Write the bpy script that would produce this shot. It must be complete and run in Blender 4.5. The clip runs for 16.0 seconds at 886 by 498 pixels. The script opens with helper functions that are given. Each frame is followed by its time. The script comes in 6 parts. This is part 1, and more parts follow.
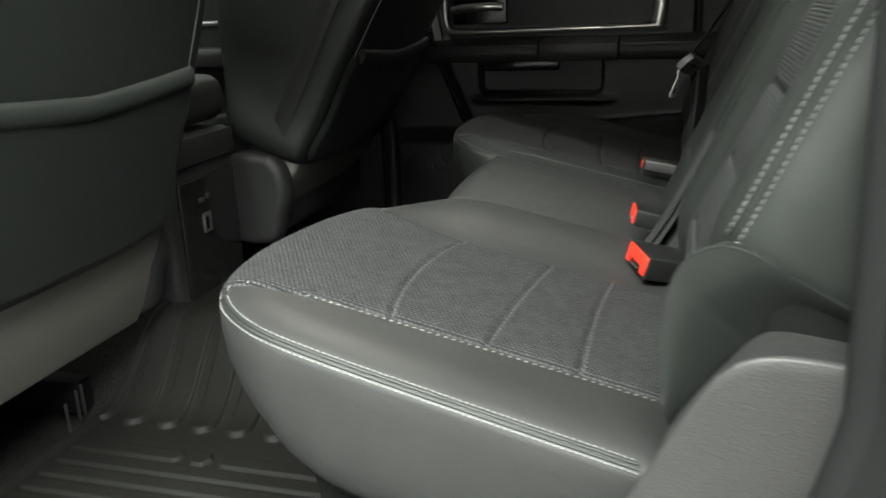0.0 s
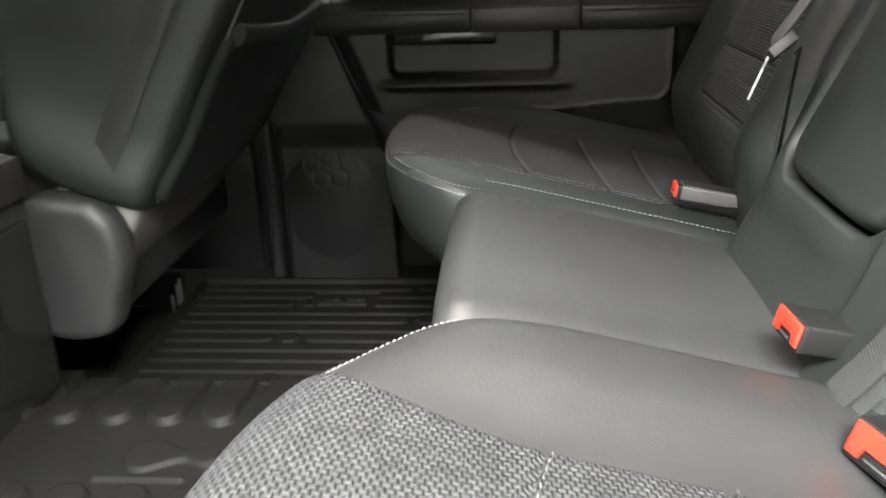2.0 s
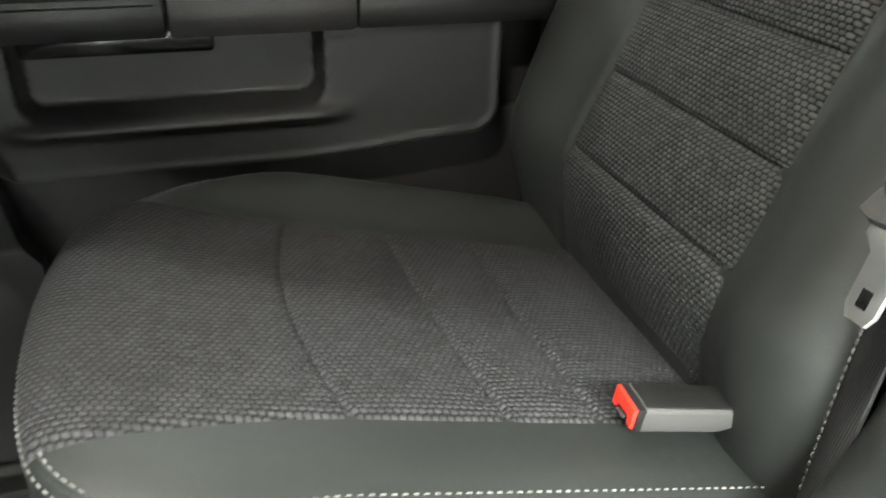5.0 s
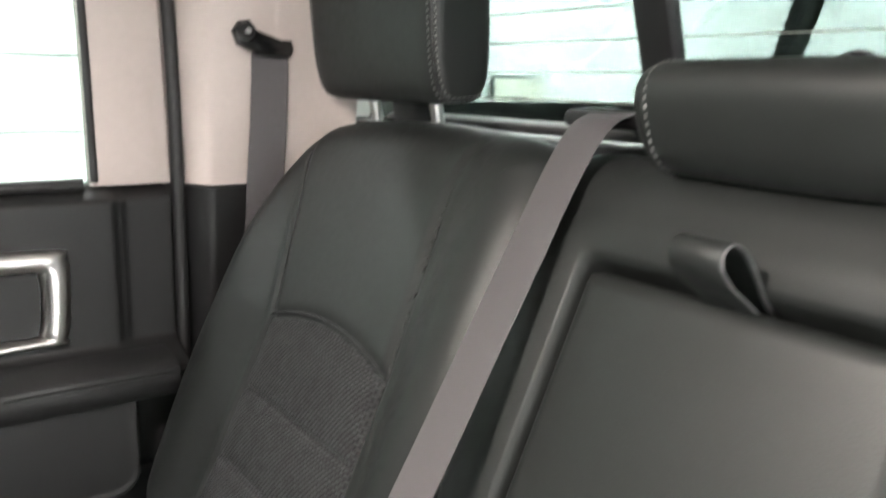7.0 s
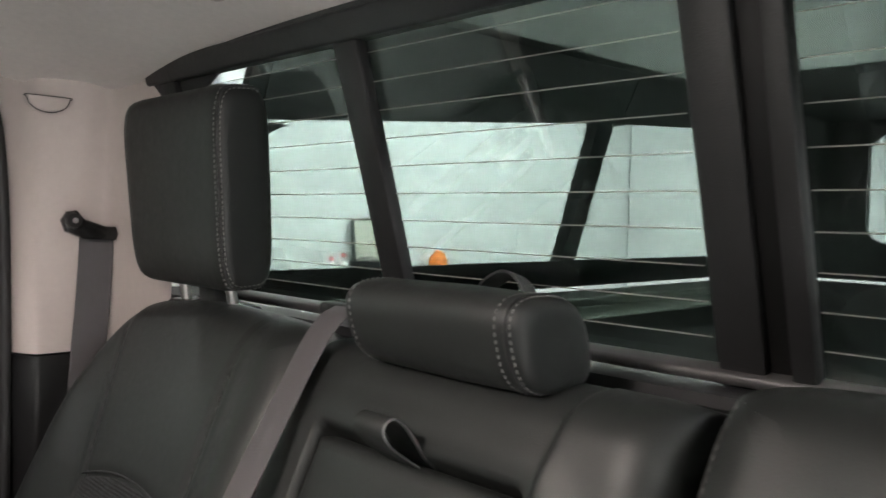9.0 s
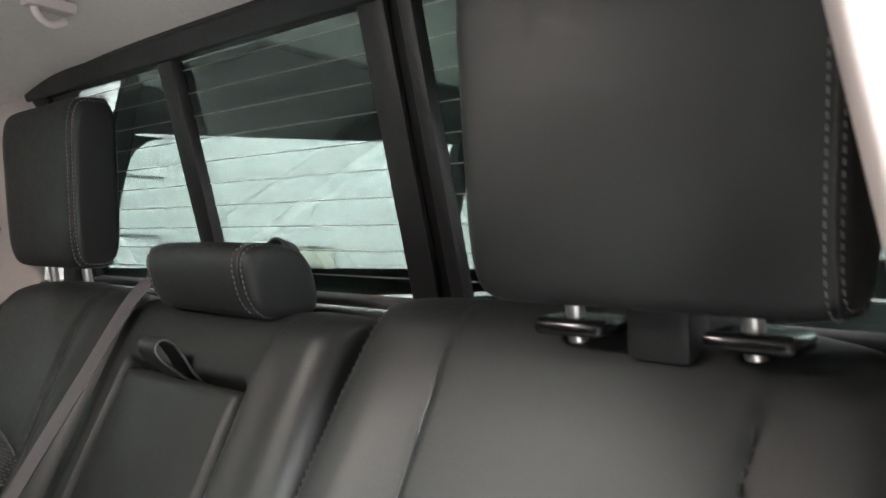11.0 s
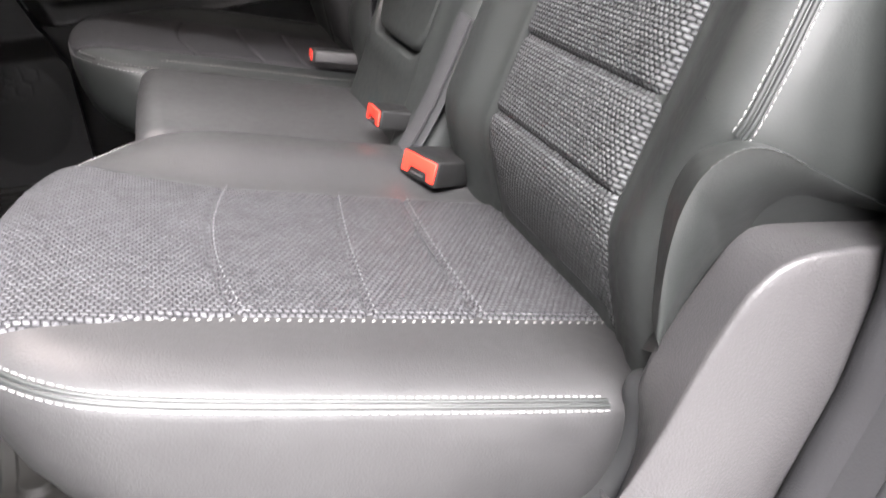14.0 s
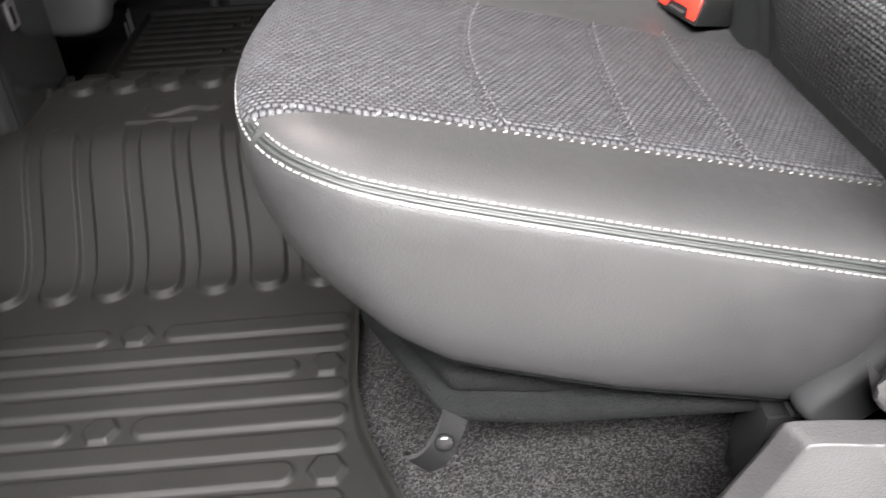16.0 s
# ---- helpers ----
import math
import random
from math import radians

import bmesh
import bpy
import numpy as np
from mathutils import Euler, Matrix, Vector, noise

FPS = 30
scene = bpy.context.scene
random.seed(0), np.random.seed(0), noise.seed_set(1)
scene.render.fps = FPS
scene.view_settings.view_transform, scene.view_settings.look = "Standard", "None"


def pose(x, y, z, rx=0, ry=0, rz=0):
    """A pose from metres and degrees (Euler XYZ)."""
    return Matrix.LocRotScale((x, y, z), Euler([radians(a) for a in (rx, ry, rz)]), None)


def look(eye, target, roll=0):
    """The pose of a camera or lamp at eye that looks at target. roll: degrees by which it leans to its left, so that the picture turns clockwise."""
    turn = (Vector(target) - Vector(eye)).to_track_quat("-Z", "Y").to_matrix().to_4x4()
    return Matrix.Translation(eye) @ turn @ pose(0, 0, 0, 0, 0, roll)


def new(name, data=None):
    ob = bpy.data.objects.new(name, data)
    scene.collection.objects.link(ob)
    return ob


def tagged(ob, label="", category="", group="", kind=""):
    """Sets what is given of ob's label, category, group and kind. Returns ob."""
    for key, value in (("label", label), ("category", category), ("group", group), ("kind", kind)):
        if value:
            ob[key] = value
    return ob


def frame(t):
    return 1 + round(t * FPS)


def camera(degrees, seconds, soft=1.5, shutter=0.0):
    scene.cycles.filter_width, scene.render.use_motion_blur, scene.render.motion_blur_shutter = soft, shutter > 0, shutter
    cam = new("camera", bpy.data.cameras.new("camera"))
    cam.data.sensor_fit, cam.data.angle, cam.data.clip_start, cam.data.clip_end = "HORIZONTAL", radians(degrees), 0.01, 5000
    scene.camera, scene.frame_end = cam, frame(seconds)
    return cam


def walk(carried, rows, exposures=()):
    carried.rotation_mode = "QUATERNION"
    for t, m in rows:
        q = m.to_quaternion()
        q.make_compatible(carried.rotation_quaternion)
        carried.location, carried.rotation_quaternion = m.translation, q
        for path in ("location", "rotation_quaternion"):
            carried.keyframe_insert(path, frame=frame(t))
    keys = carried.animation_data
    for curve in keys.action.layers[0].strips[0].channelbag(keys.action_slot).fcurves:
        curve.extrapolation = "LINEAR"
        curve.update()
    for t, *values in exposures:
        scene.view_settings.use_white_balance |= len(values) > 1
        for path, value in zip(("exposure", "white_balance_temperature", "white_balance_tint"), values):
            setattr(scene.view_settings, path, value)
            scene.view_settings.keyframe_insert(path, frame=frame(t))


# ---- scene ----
cam = camera(56.8, 16.0, shutter=0.5)
PATH = [
    (0, (0.514, -1.132, 0.571), (-0.036, 0.698, -0.02), -2.5),
    (0.5, (0.412, -1.074, 0.562), (-0.09, 0.769, -0.031), -2.4),
    (1, (0.358, -0.961, 0.562), (-0.061, 0.897, -0.049), -2.4),
    (1.5, (0.311, -0.782, 0.562), (-0.009, 1.085, -0.08), -2.4),
    (2, (0.262, -0.648, 0.564), (0.096, 1.216, -0.142), -2.0),
    (2.5, (0.221, -0.527, 0.577), (0.265, 1.292, -0.253), -0.8),
    (3, (0.206, -0.435, 0.591), (0.379, 1.356, -0.282), -0.6),
    (3.2, (0.204, -0.397, 0.597), (0.413, 1.383, -0.291), -0.6),
    (5.3, (0.241, -0.057, 0.61), (0.827, 1.611, -0.323), 1.5),
    (5.5, (0.253, -0.069, 0.634), (0.903, 1.582, -0.29), 1.8),
    (6, (0.27, -0.11, 0.694), (1.091, 1.526, -0.111), 2.1),
    (6.5, (0.27, -0.177, 0.758), (1.294, 1.443, 0.185), 2.5),
    (7, (0.29, -0.225, 0.798), (1.422, 1.375, 0.398), 1.2),
    (7.5, (0.263, -0.266, 0.842), (1.512, 1.275, 0.586), 1.2),
    (8, (0.251, -0.3, 0.858), (1.566, 1.201, 0.722), 0.8),
    (8.5, (0.257, -0.358, 0.863), (1.608, 1.113, 0.762), 1.3),
    (9, (0.265, -0.428, 0.868), (1.646, 1.016, 0.79), 1.3),
    (9.5, (0.263, -0.5, 0.865), (1.683, 0.907, 0.817), 1.3),
    (10, (0.255, -0.578, 0.864), (1.719, 0.785, 0.845), 1.2),
    (10.2, (0.253, -0.606, 0.86), (1.737, 0.734, 0.852), 1.2),
    (12.3, (0.267, -0.923, 0.68), (1.407, 0.72, 0.625), -1.3),
    (12.5, (0.249, -0.95, 0.663), (1.282, 0.752, 0.474), -1.7),
    (13, (0.26, -0.961, 0.619), (1.031, 0.799, 0.064), -2.8),
    (13.5, (0.267, -0.972, 0.593), (0.861, 0.776, -0.177), -3.0),
    (14, (0.272, -0.98, 0.573), (0.781, 0.734, -0.323), -2.8),
    (14.5, (0.276, -0.979, 0.571), (0.734, 0.696, -0.421), -1.7),
    (15, (0.247, -0.975, 0.565), (0.648, 0.702, -0.448), -1.3),
    (15.5, (0.216, -0.975, 0.54), (0.427, 0.7, -0.534), -2.7),
    (16, (0.219, -0.962, 0.538), (0.272, 0.669, -0.618), -3.3),
]
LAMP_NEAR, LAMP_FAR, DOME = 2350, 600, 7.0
EXPOSURES = [(0, -1.15, 6450, -5), (0.5, 0.2, 6450, 0), (1.0, 0.3, 6400, 0), (1.5, 0.4, 6400, -1), (2.0, 0.45, 6450, 3), (2.5, 0.45, 6500, 4), (3.2, 0.55, 6600, 4), (5.5, 1.45, 6400, -3), (6.5, 1.58, 6350, 4), (7.0, 1.35, 6300, 4), (7.5, 0.95, 6350, 6), (8.5, 0.6, 6430, 8), (10.0, 0.38, 6330, 6), (12.5, 0.3, 6280, 11), (13.0, 0.52, 6230, 12), (13.5, 0.5, 6300, 14), (14.5, 0.05, 6450, 14), (15.0, -0.05, 6500, 13), (16, -0.1, 6400, 11)]
walk(cam, [(t, look(eye, target, roll)) for t, eye, target, roll in PATH], EXPOSURES)

# ---- world and lights: a closed white workshop bay with added, unseen ceiling area lamps ----
world = bpy.data.worlds.new("world")
scene.world = world
world.use_nodes = True
world.node_tree.nodes["Background"].inputs["Color"].default_value = (0.9, 0.95, 1.0, 1)
world.node_tree.nodes["Background"].inputs["Strength"].default_value = 0.05


def unseen_lamp(x, y, z, sx, sy, watts, tilt=0.0, color=(1.0, 0.97, 0.95)):
    data = bpy.data.lights.new("unseen_lamp", "AREA")
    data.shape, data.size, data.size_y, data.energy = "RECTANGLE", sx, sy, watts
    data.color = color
    ob = new("unseen_lamp", data)
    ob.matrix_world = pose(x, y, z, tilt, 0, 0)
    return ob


# Lamps below are unseen; places and watts are set to match the cab's brightness.
unseen_lamp(0.70, -2.40, 2.46, 3.2, 0.8, LAMP_NEAR, 22)
unseen_lamp(0.8, 2.65, 2.45, 5.0, 0.6, LAMP_FAR * 0.55, 30)
unseen_lamp(4.9, 2.65, 2.45, 3.0, 0.6, LAMP_FAR * 0.7, 30)
unseen_lamp(4.6, -1.6, 2.45, 2.4, 0.6, LAMP_FAR * 0.8)
unseen_lamp(-2.6, 0.0, 2.45, 0.8, 3.0, LAMP_FAR * 0.7)

# Dome lamp is unseen; assumed from warm light on upward faces.
unseen_lamp(0.10, 0.02, 1.080, 0.17, 0.08, DOME, 0.0, (1.0, 0.86, 0.80))

# ---- materials ----


def mat(name, color, rough=0.5, metal=0.0, spec=0.5, vary=0.0, vary_scale=8.0, bump=None, coords="Object"):
    """A principled material; vary: colour variation at two scales; bump: (kind, scale, strength, distance)."""
    m = bpy.data.materials.new(name)
    m.use_nodes = True
    nt = m.node_tree
    b = nt.nodes["Principled BSDF"]
    b.inputs["Base Color"].default_value = (*color, 1)
    b.inputs["Roughness"].default_value = rough
    b.inputs["Metallic"].default_value = metal
    b.inputs["Specular IOR Level"].default_value = spec
    tc = nt.nodes.new("ShaderNodeTexCoord")
    if vary:
        total = None
        for sc, det in ((vary_scale, 3.0), (vary_scale * 14, 2.0)):
            no = nt.nodes.new("ShaderNodeTexNoise")
            no.inputs["Scale"].default_value, no.inputs["Detail"].default_value = sc, det
            nt.links.new(tc.outputs[coords], no.inputs["Vector"])
            if total is None:
                total = no.outputs["Fac"]
            else:
                mx = nt.nodes.new("ShaderNodeMath")
                mx.operation = "ADD"
                nt.links.new(total, mx.inputs[0])
                nt.links.new(no.outputs["Fac"], mx.inputs[1])
                total = mx.outputs[0]
        ra = nt.nodes.new("ShaderNodeMapRange")
        ra.inputs["From Min"].default_value, ra.inputs["From Max"].default_value = 0.6, 1.4
        ra.inputs["To Min"].default_value, ra.inputs["To Max"].default_value = 1 - vary, 1 + vary
        nt.links.new(total, ra.inputs["Value"])
        hs = nt.nodes.new("ShaderNodeHueSaturation")
        hs.inputs["Color"].default_value = (*color, 1)
        nt.links.new(ra.outputs["Result"], hs.inputs["Value"])
        nt.links.new(hs.outputs["Color"], b.inputs["Base Color"])
        rr = nt.nodes.new("ShaderNodeMapRange")
        rr.inputs["From Min"].default_value, rr.inputs["From Max"].default_value = 0.6, 1.4
        rr.inputs["To Min"].default_value, rr.inputs["To Max"].default_value = max(0.02, rough - 0.07), min(1, rough + 0.07)
        nt.links.new(total, rr.inputs["Value"])
        nt.links.new(rr.outputs["Result"], b.inputs["Roughness"])
    if bump:
        kind, scale, strength, dist = bump
        bu = nt.nodes.new("ShaderNodeBump")
        bu.inputs["Strength"].default_value, bu.inputs["Distance"].default_value = strength, dist
        if kind == "cells":
            tx = nt.nodes.new("ShaderNodeTexVoronoi")
            tx.inputs["Scale"].default_value = scale
            out = tx.outputs["Distance"]
        elif kind == "wave":
            tx = nt.nodes.new("ShaderNodeTexWave")
            tx.inputs["Scale"].default_value = scale
            out = tx.outputs["Fac"]
        else:
            tx = nt.nodes.new("ShaderNodeTexNoise")
            tx.inputs["Scale"].default_value, tx.inputs["Detail"].default_value = scale, 4
            out = tx.outputs["Fac"]
        nt.links.new(tc.outputs[coords], tx.inputs["Vector"])
        nt.links.new(out, bu.inputs["Height"])
        nt.links.new(bu.outputs["Normal"], b.inputs["Normal"])
    return m


def leather_mat(name, color, rough, gloss=0.62, grain=0.16):
    """Grained leatherette: fine pebble cells broken by creases, with soft patches of gloss."""
    m = mat(name, color, rough, spec=gloss, vary=0.10, vary_scale=9)
    nt = m.node_tree
    b = nt.nodes["Principled BSDF"]
    tc = nt.nodes.new("ShaderNodeTexCoord")
    warp = nt.nodes.new("ShaderNodeTexNoise")
    warp.inputs["Scale"].default_value = 120
    add = nt.nodes.new("ShaderNodeVectorMath")
    add.operation = "MULTIPLY_ADD"
    add.inputs[1].default_value = (0.004, 0.004, 0.004)
    nt.links.new(tc.outputs["Object"], warp.inputs["Vector"])
    nt.links.new(warp.outputs["Color"], add.inputs[0])
    nt.links.new(tc.outputs["Object"], add.inputs[2])
    v = nt.nodes.new("ShaderNodeTexVoronoi")
    v.feature = "SMOOTH_F1"
    v.inputs["Scale"].default_value = 640
    v.inputs["Smoothness"].default_value = 0.6
    nt.links.new(add.outputs[0], v.inputs["Vector"])
    b1 = nt.nodes.new("ShaderNodeBump")
    b1.inputs["Strength"].default_value, b1.inputs["Distance"].default_value = grain, 0.0008
    b1.invert = True
    nt.links.new(v.outputs["Distance"], b1.inputs["Height"])
    big = nt.nodes.new("ShaderNodeTexNoise")
    big.inputs["Scale"].default_value, big.inputs["Detail"].default_value = 26, 4
    nt.links.new(tc.outputs["Object"], big.inputs["Vector"])
    b2 = nt.nodes.new("ShaderNodeBump")
    b2.inputs["Strength"].default_value, b2.inputs["Distance"].default_value = 0.012, 0.004
    nt.links.new(big.outputs["Fac"], b2.inputs["Height"])
    nt.links.new(b1.outputs["Normal"], b2.inputs["Normal"])
    nt.links.new(b2.outputs["Normal"], b.inputs["Normal"])
    return m


def weave_mat(name, cell_w, cell_h, turn, dark, light, depth):
    """Chunky woven cloth: staggered yarn floats, each one domed, dark gaps between them."""
    m = bpy.data.materials.new(name)
    m.use_nodes = True
    nt = m.node_tree
    b = nt.nodes["Principled BSDF"]
    b.inputs["Roughness"].default_value = 0.7
    b.inputs["Specular IOR Level"].default_value = 0.22
    tc = nt.nodes.new("ShaderNodeTexCoord")
    mp = nt.nodes.new("ShaderNodeMapping")
    mp.inputs["Rotation"].default_value = (0, 0, turn)
    mp.inputs["Scale"].default_value = (1 / cell_w, 1 / cell_h, 1)
    nt.links.new(tc.outputs["Object"], mp.inputs["Vector"])
    sp = nt.nodes.new("ShaderNodeSeparateXYZ")
    nt.links.new(mp.outputs["Vector"], sp.inputs["Vector"])

    def op(kind, a, c=None):
        n = nt.nodes.new("ShaderNodeMath")
        n.operation = kind
        for i, s in enumerate((a, c)):
            if s is None:
                continue
            if isinstance(s, (int, float)):
                n.inputs[i].default_value = s
            else:
                nt.links.new(s, n.inputs[i])
        return n.outputs[0]
    row = op("FLOOR", sp.outputs["Y"])
    half = op("MULTIPLY", op("MODULO", row, 2.0), 0.5)
    fx = op("FRACT", op("ADD", sp.outputs["X"], half))
    fy = op("FRACT", sp.outputs["Y"])
    cell = nt.nodes.new("ShaderNodeCombineXYZ")
    nt.links.new(op("FLOOR", op("ADD", sp.outputs["X"], half)), cell.inputs["X"])
    nt.links.new(row, cell.inputs["Y"])
    rnd = nt.nodes.new("ShaderNodeTexWhiteNoise")
    nt.links.new(cell.outputs[0], rnd.inputs["Vector"])
    dx = op("POWER", op("ABSOLUTE", op("MULTIPLY", op("SUBTRACT", fx, 0.5), 2.0)), 3.2)
    dy = op("POWER", op("ABSOLUTE", op("MULTIPLY", op("SUBTRACT", fy, 0.5), 2.0)), 2.6)
    dome = op("MAXIMUM", op("SUBTRACT", 1.0, op("ADD", dx, dy)), 0.0)
    fib = nt.nodes.new("ShaderNodeTexNoise")
    fib.inputs["Scale"].default_value, fib.inputs["Detail"].default_value = 900, 3
    nt.links.new(tc.outputs["Object"], fib.inputs["Vector"])
    hgt = op("ADD", op("POWER", dome, 0.6), op("MULTIPLY", fib.outputs["Fac"], 0.25))
    bu = nt.nodes.new("ShaderNodeBump")
    bu.inputs["Strength"].default_value, bu.inputs["Distance"].default_value = 0.9, depth
    nt.links.new(hgt, bu.inputs["Height"])
    nt.links.new(bu.outputs["Normal"], b.inputs["Normal"])
    wn = nt.nodes.new("ShaderNodeTexNoise")
    wn.inputs["Scale"].default_value, wn.inputs["Detail"].default_value = 60, 5
    nt.links.new(tc.outputs["Object"], wn.inputs["Vector"])
    fac = op("MULTIPLY", op("POWER", dome, 0.7), op("ADD", op("MULTIPLY", wn.outputs["Fac"], 0.9), 0.45))
    fac = op("MULTIPLY", fac, op("ADD", op("MULTIPLY", rnd.outputs["Value"], 0.5), 0.75))
    mx = nt.nodes.new("ShaderNodeMix")
    mx.data_type = "RGBA"
    mx.inputs["A"].default_value, mx.inputs["B"].default_value = (*dark, 1), (*light, 1)
    nt.links.new(fac, mx.inputs["Factor"])
    nt.links.new(mx.outputs["Result"], b.inputs["Base Color"])
    return m


def glass_mat(name, tint, gloss=True):
    """A flat pane: tinted see-through with a Fresnel gloss."""
    m = bpy.data.materials.new(name)
    m.use_nodes = True
    nt = m.node_tree
    nt.nodes.remove(nt.nodes["Principled BSDF"])
    out = nt.nodes["Material Output"]
    tr, gl, mx, fr, pw, sc = (nt.nodes.new("ShaderNode" + k) for k in ("BsdfTransparent", "BsdfGlossy", "MixShader", "LayerWeight", "Math", "Math"))
    tr.inputs["Color"].default_value = (*tint, 1)
    gl.inputs["Roughness"].default_value = 0.02
    fr.inputs["Blend"].default_value = 0.5
    pw.operation, pw.inputs[1].default_value = "POWER", 5.0
    sc.operation, sc.inputs[1].default_value, sc.inputs[2].default_value = "MULTIPLY_ADD", 0.9, 0.055
    nt.links.new(fr.outputs["Facing"], pw.inputs[0])
    nt.links.new(pw.outputs[0], sc.inputs[0])
    nt.links.new(sc.outputs[0], mx.inputs[0])
    nt.links.new(tr.outputs[0], mx.inputs[1])
    nt.links.new(gl.outputs[0], mx.inputs[2])
    nt.links.new((mx if gloss else tr).outputs[0], out.inputs["Surface"])
    return m


LEATHER = leather_mat("black_leather", (0.0142, 0.0158, 0.0150), 0.50, 0.40, 0.09)
LEATHER_SIDE = leather_mat("charcoal_leather", (0.0200, 0.0198, 0.0200), 0.46, 0.55, 0.16)
CUSHION_CLOTH = weave_mat("cushion_cloth", 0.0050, 0.0042, 0.0, (0.0036, 0.0036, 0.0040), (0.047, 0.047, 0.050), 0.0020)
BACK_CLOTH = weave_mat("back_cloth", 0.0056, 0.0038, 0.0, (0.0024, 0.0025, 0.0027), (0.056, 0.058, 0.059), 0.0022)
GUSSET = mat("gusset_cloth", (0.0165, 0.017, 0.0175), 0.65, spec=0.2, vary=0.08, bump=("noise", 700, 0.25, 0.0008))
THREAD = mat("white_thread", (0.15, 0.148, 0.144), 0.6, vary=0.12, vary_scale=60)
EDGE_THREAD = mat("pale_thread", (0.13, 0.128, 0.124), 0.65, vary=0.2, vary_scale=60)
SEAT_THREAD = mat("dull_thread", (0.060, 0.060, 0.062), 0.6, vary=0.2, vary_scale=60)
SEAM_THREAD = mat("charcoal_thread", (0.045, 0.045, 0.045), 0.6, vary=0.1)
DARK_THREAD = mat("grey_thread", (0.10, 0.10, 0.10), 0.6, vary=0.1)
PLASTIC = mat("dark_plastic", (0.015, 0.015, 0.0155), 0.48, spec=0.38, vary=0.08, bump=("cells", 620, 0.25, 0.0007))
PLASTIC_GREY = mat("grey_plastic", (0.030, 0.029, 0.0295), 0.46, spec=0.4, vary=0.07, bump=("cells", 560, 0.3, 0.0008))
JAMB = mat("jamb_plastic", (0.013, 0.013, 0.0138), 0.75, spec=0.15, vary=0.08, bump=("cells", 620, 0.2, 0.0006))
VINYL = mat("grey_vinyl", (0.105, 0.098, 0.092), 0.55, vary=0.08, bump=("cells", 500, 0.2, 0.0006))
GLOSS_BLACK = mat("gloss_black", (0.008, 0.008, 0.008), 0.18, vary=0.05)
RUBBER = mat("rubber_mat", (0.0056, 0.0055, 0.0050), 0.60, spec=0.13, vary=0.16, vary_scale=14, bump=("noise", 420, 0.18, 0.0008))
SEAL = mat("rubber_seal", (0.015, 0.015, 0.016), 0.55, vary=0.1)
RAIL_BLACK = mat("black_steel", (0.004, 0.004, 0.004), 0.5, spec=0.25, vary=0.1)
CARPET = mat("carpet", (0.0034, 0.0033, 0.0033), 0.95, spec=0.05, vary=0.5, vary_scale=60, bump=("noise", 520, 1.0, 0.004))
def speckle(m, color, scale, lo, hi):
    """Single fibres of a pile catching more or less light: a random value for each tiny cell."""
    nt = m.node_tree
    tc, vo, sp, ra, hs = (nt.nodes.new("ShaderNode" + k) for k in ("TexCoord", "TexVoronoi", "SeparateColor", "MapRange", "HueSaturation"))
    vo.inputs["Scale"].default_value = scale
    nt.links.new(tc.outputs["Object"], vo.inputs["Vector"])
    nt.links.new(vo.outputs["Color"], sp.inputs["Color"])
    nt.links.new(sp.outputs["Red"], ra.inputs["Value"])
    ra.inputs["From Min"].default_value, ra.inputs["To Min"].default_value, ra.inputs["To Max"].default_value = 0.35, lo, hi
    nt.links.new(ra.outputs["Result"], hs.inputs["Value"])
    hs.inputs["Color"].default_value = (*color, 1)
    nt.links.new(hs.outputs["Color"], nt.nodes["Principled BSDF"].inputs["Base Color"])


speckle(CARPET, (0.018, 0.0175, 0.0175), 700, 0.4, 1.9)
FELT = mat("felt", (0.0052, 0.0055, 0.0055), 0.95, spec=0.06, vary=0.35, vary_scale=90, bump=("noise", 600, 1.0, 0.003))
BEIGE = mat("beige_trim", (0.53, 0.465, 0.44), 0.6, vary=0.04, bump=("noise", 500, 0.12, 0.0008))
HEADLINER = mat("headliner_cloth", (0.72, 0.67, 0.645), 0.95, spec=0.1, vary=0.06, bump=("noise", 800, 0.3, 0.001))
CHROME = mat("satin_chrome", (0.68, 0.66, 0.65), 0.30, metal=1.0)
BRIGHT_STEEL = mat("bright_steel", (0.85, 0.85, 0.85), 0.42, metal=1.0, vary=0.05)
STEEL = mat("steel", (0.55, 0.55, 0.55), 0.32, metal=1.0, vary=0.15, vary_scale=50)
RED = mat("red_button", (0.648, 0.025, 0.013), 0.42, vary=0.06, vary_scale=40)
BELT = mat("belt_webbing", (0.085, 0.079, 0.083), 0.6, spec=0.25, vary=0.06, bump=("wave", 420, 0.14, 0.0004))
STRAP_BLACK = mat("black_webbing", (0.010, 0.010, 0.0105), 0.6, spec=0.2, vary=0.06, bump=("wave", 420, 0.9, 0.0012))
BELT_DARK = mat("dark_webbing", (0.026, 0.026, 0.027), 0.62, spec=0.2, vary=0.06, bump=("wave", 260, 0.35, 0.0006))
PAINT = mat("white_paint", (0.80, 0.80, 0.79), 0.25, vary=0.02)
WALL = mat("white_wall", (0.64, 0.65, 0.64), 0.7, vary=0.03, vary_scale=2)
WALL_GREY = mat("grey_wall", (0.30, 0.30, 0.30), 0.75, vary=0.05, vary_scale=2)
CONCRETE = mat("concrete", (0.13, 0.127, 0.124), 0.7, vary=0.15, vary_scale=3, bump=("noise", 60, 0.3, 0.003))
BED = mat("bed_liner", (0.028, 0.033, 0.029), 0.6, vary=0.15, bump=("noise", 300, 0.4, 0.001))
PALE_PANEL = mat("pale_panel", (0.66, 0.70, 0.66), 0.8, vary=0.08)
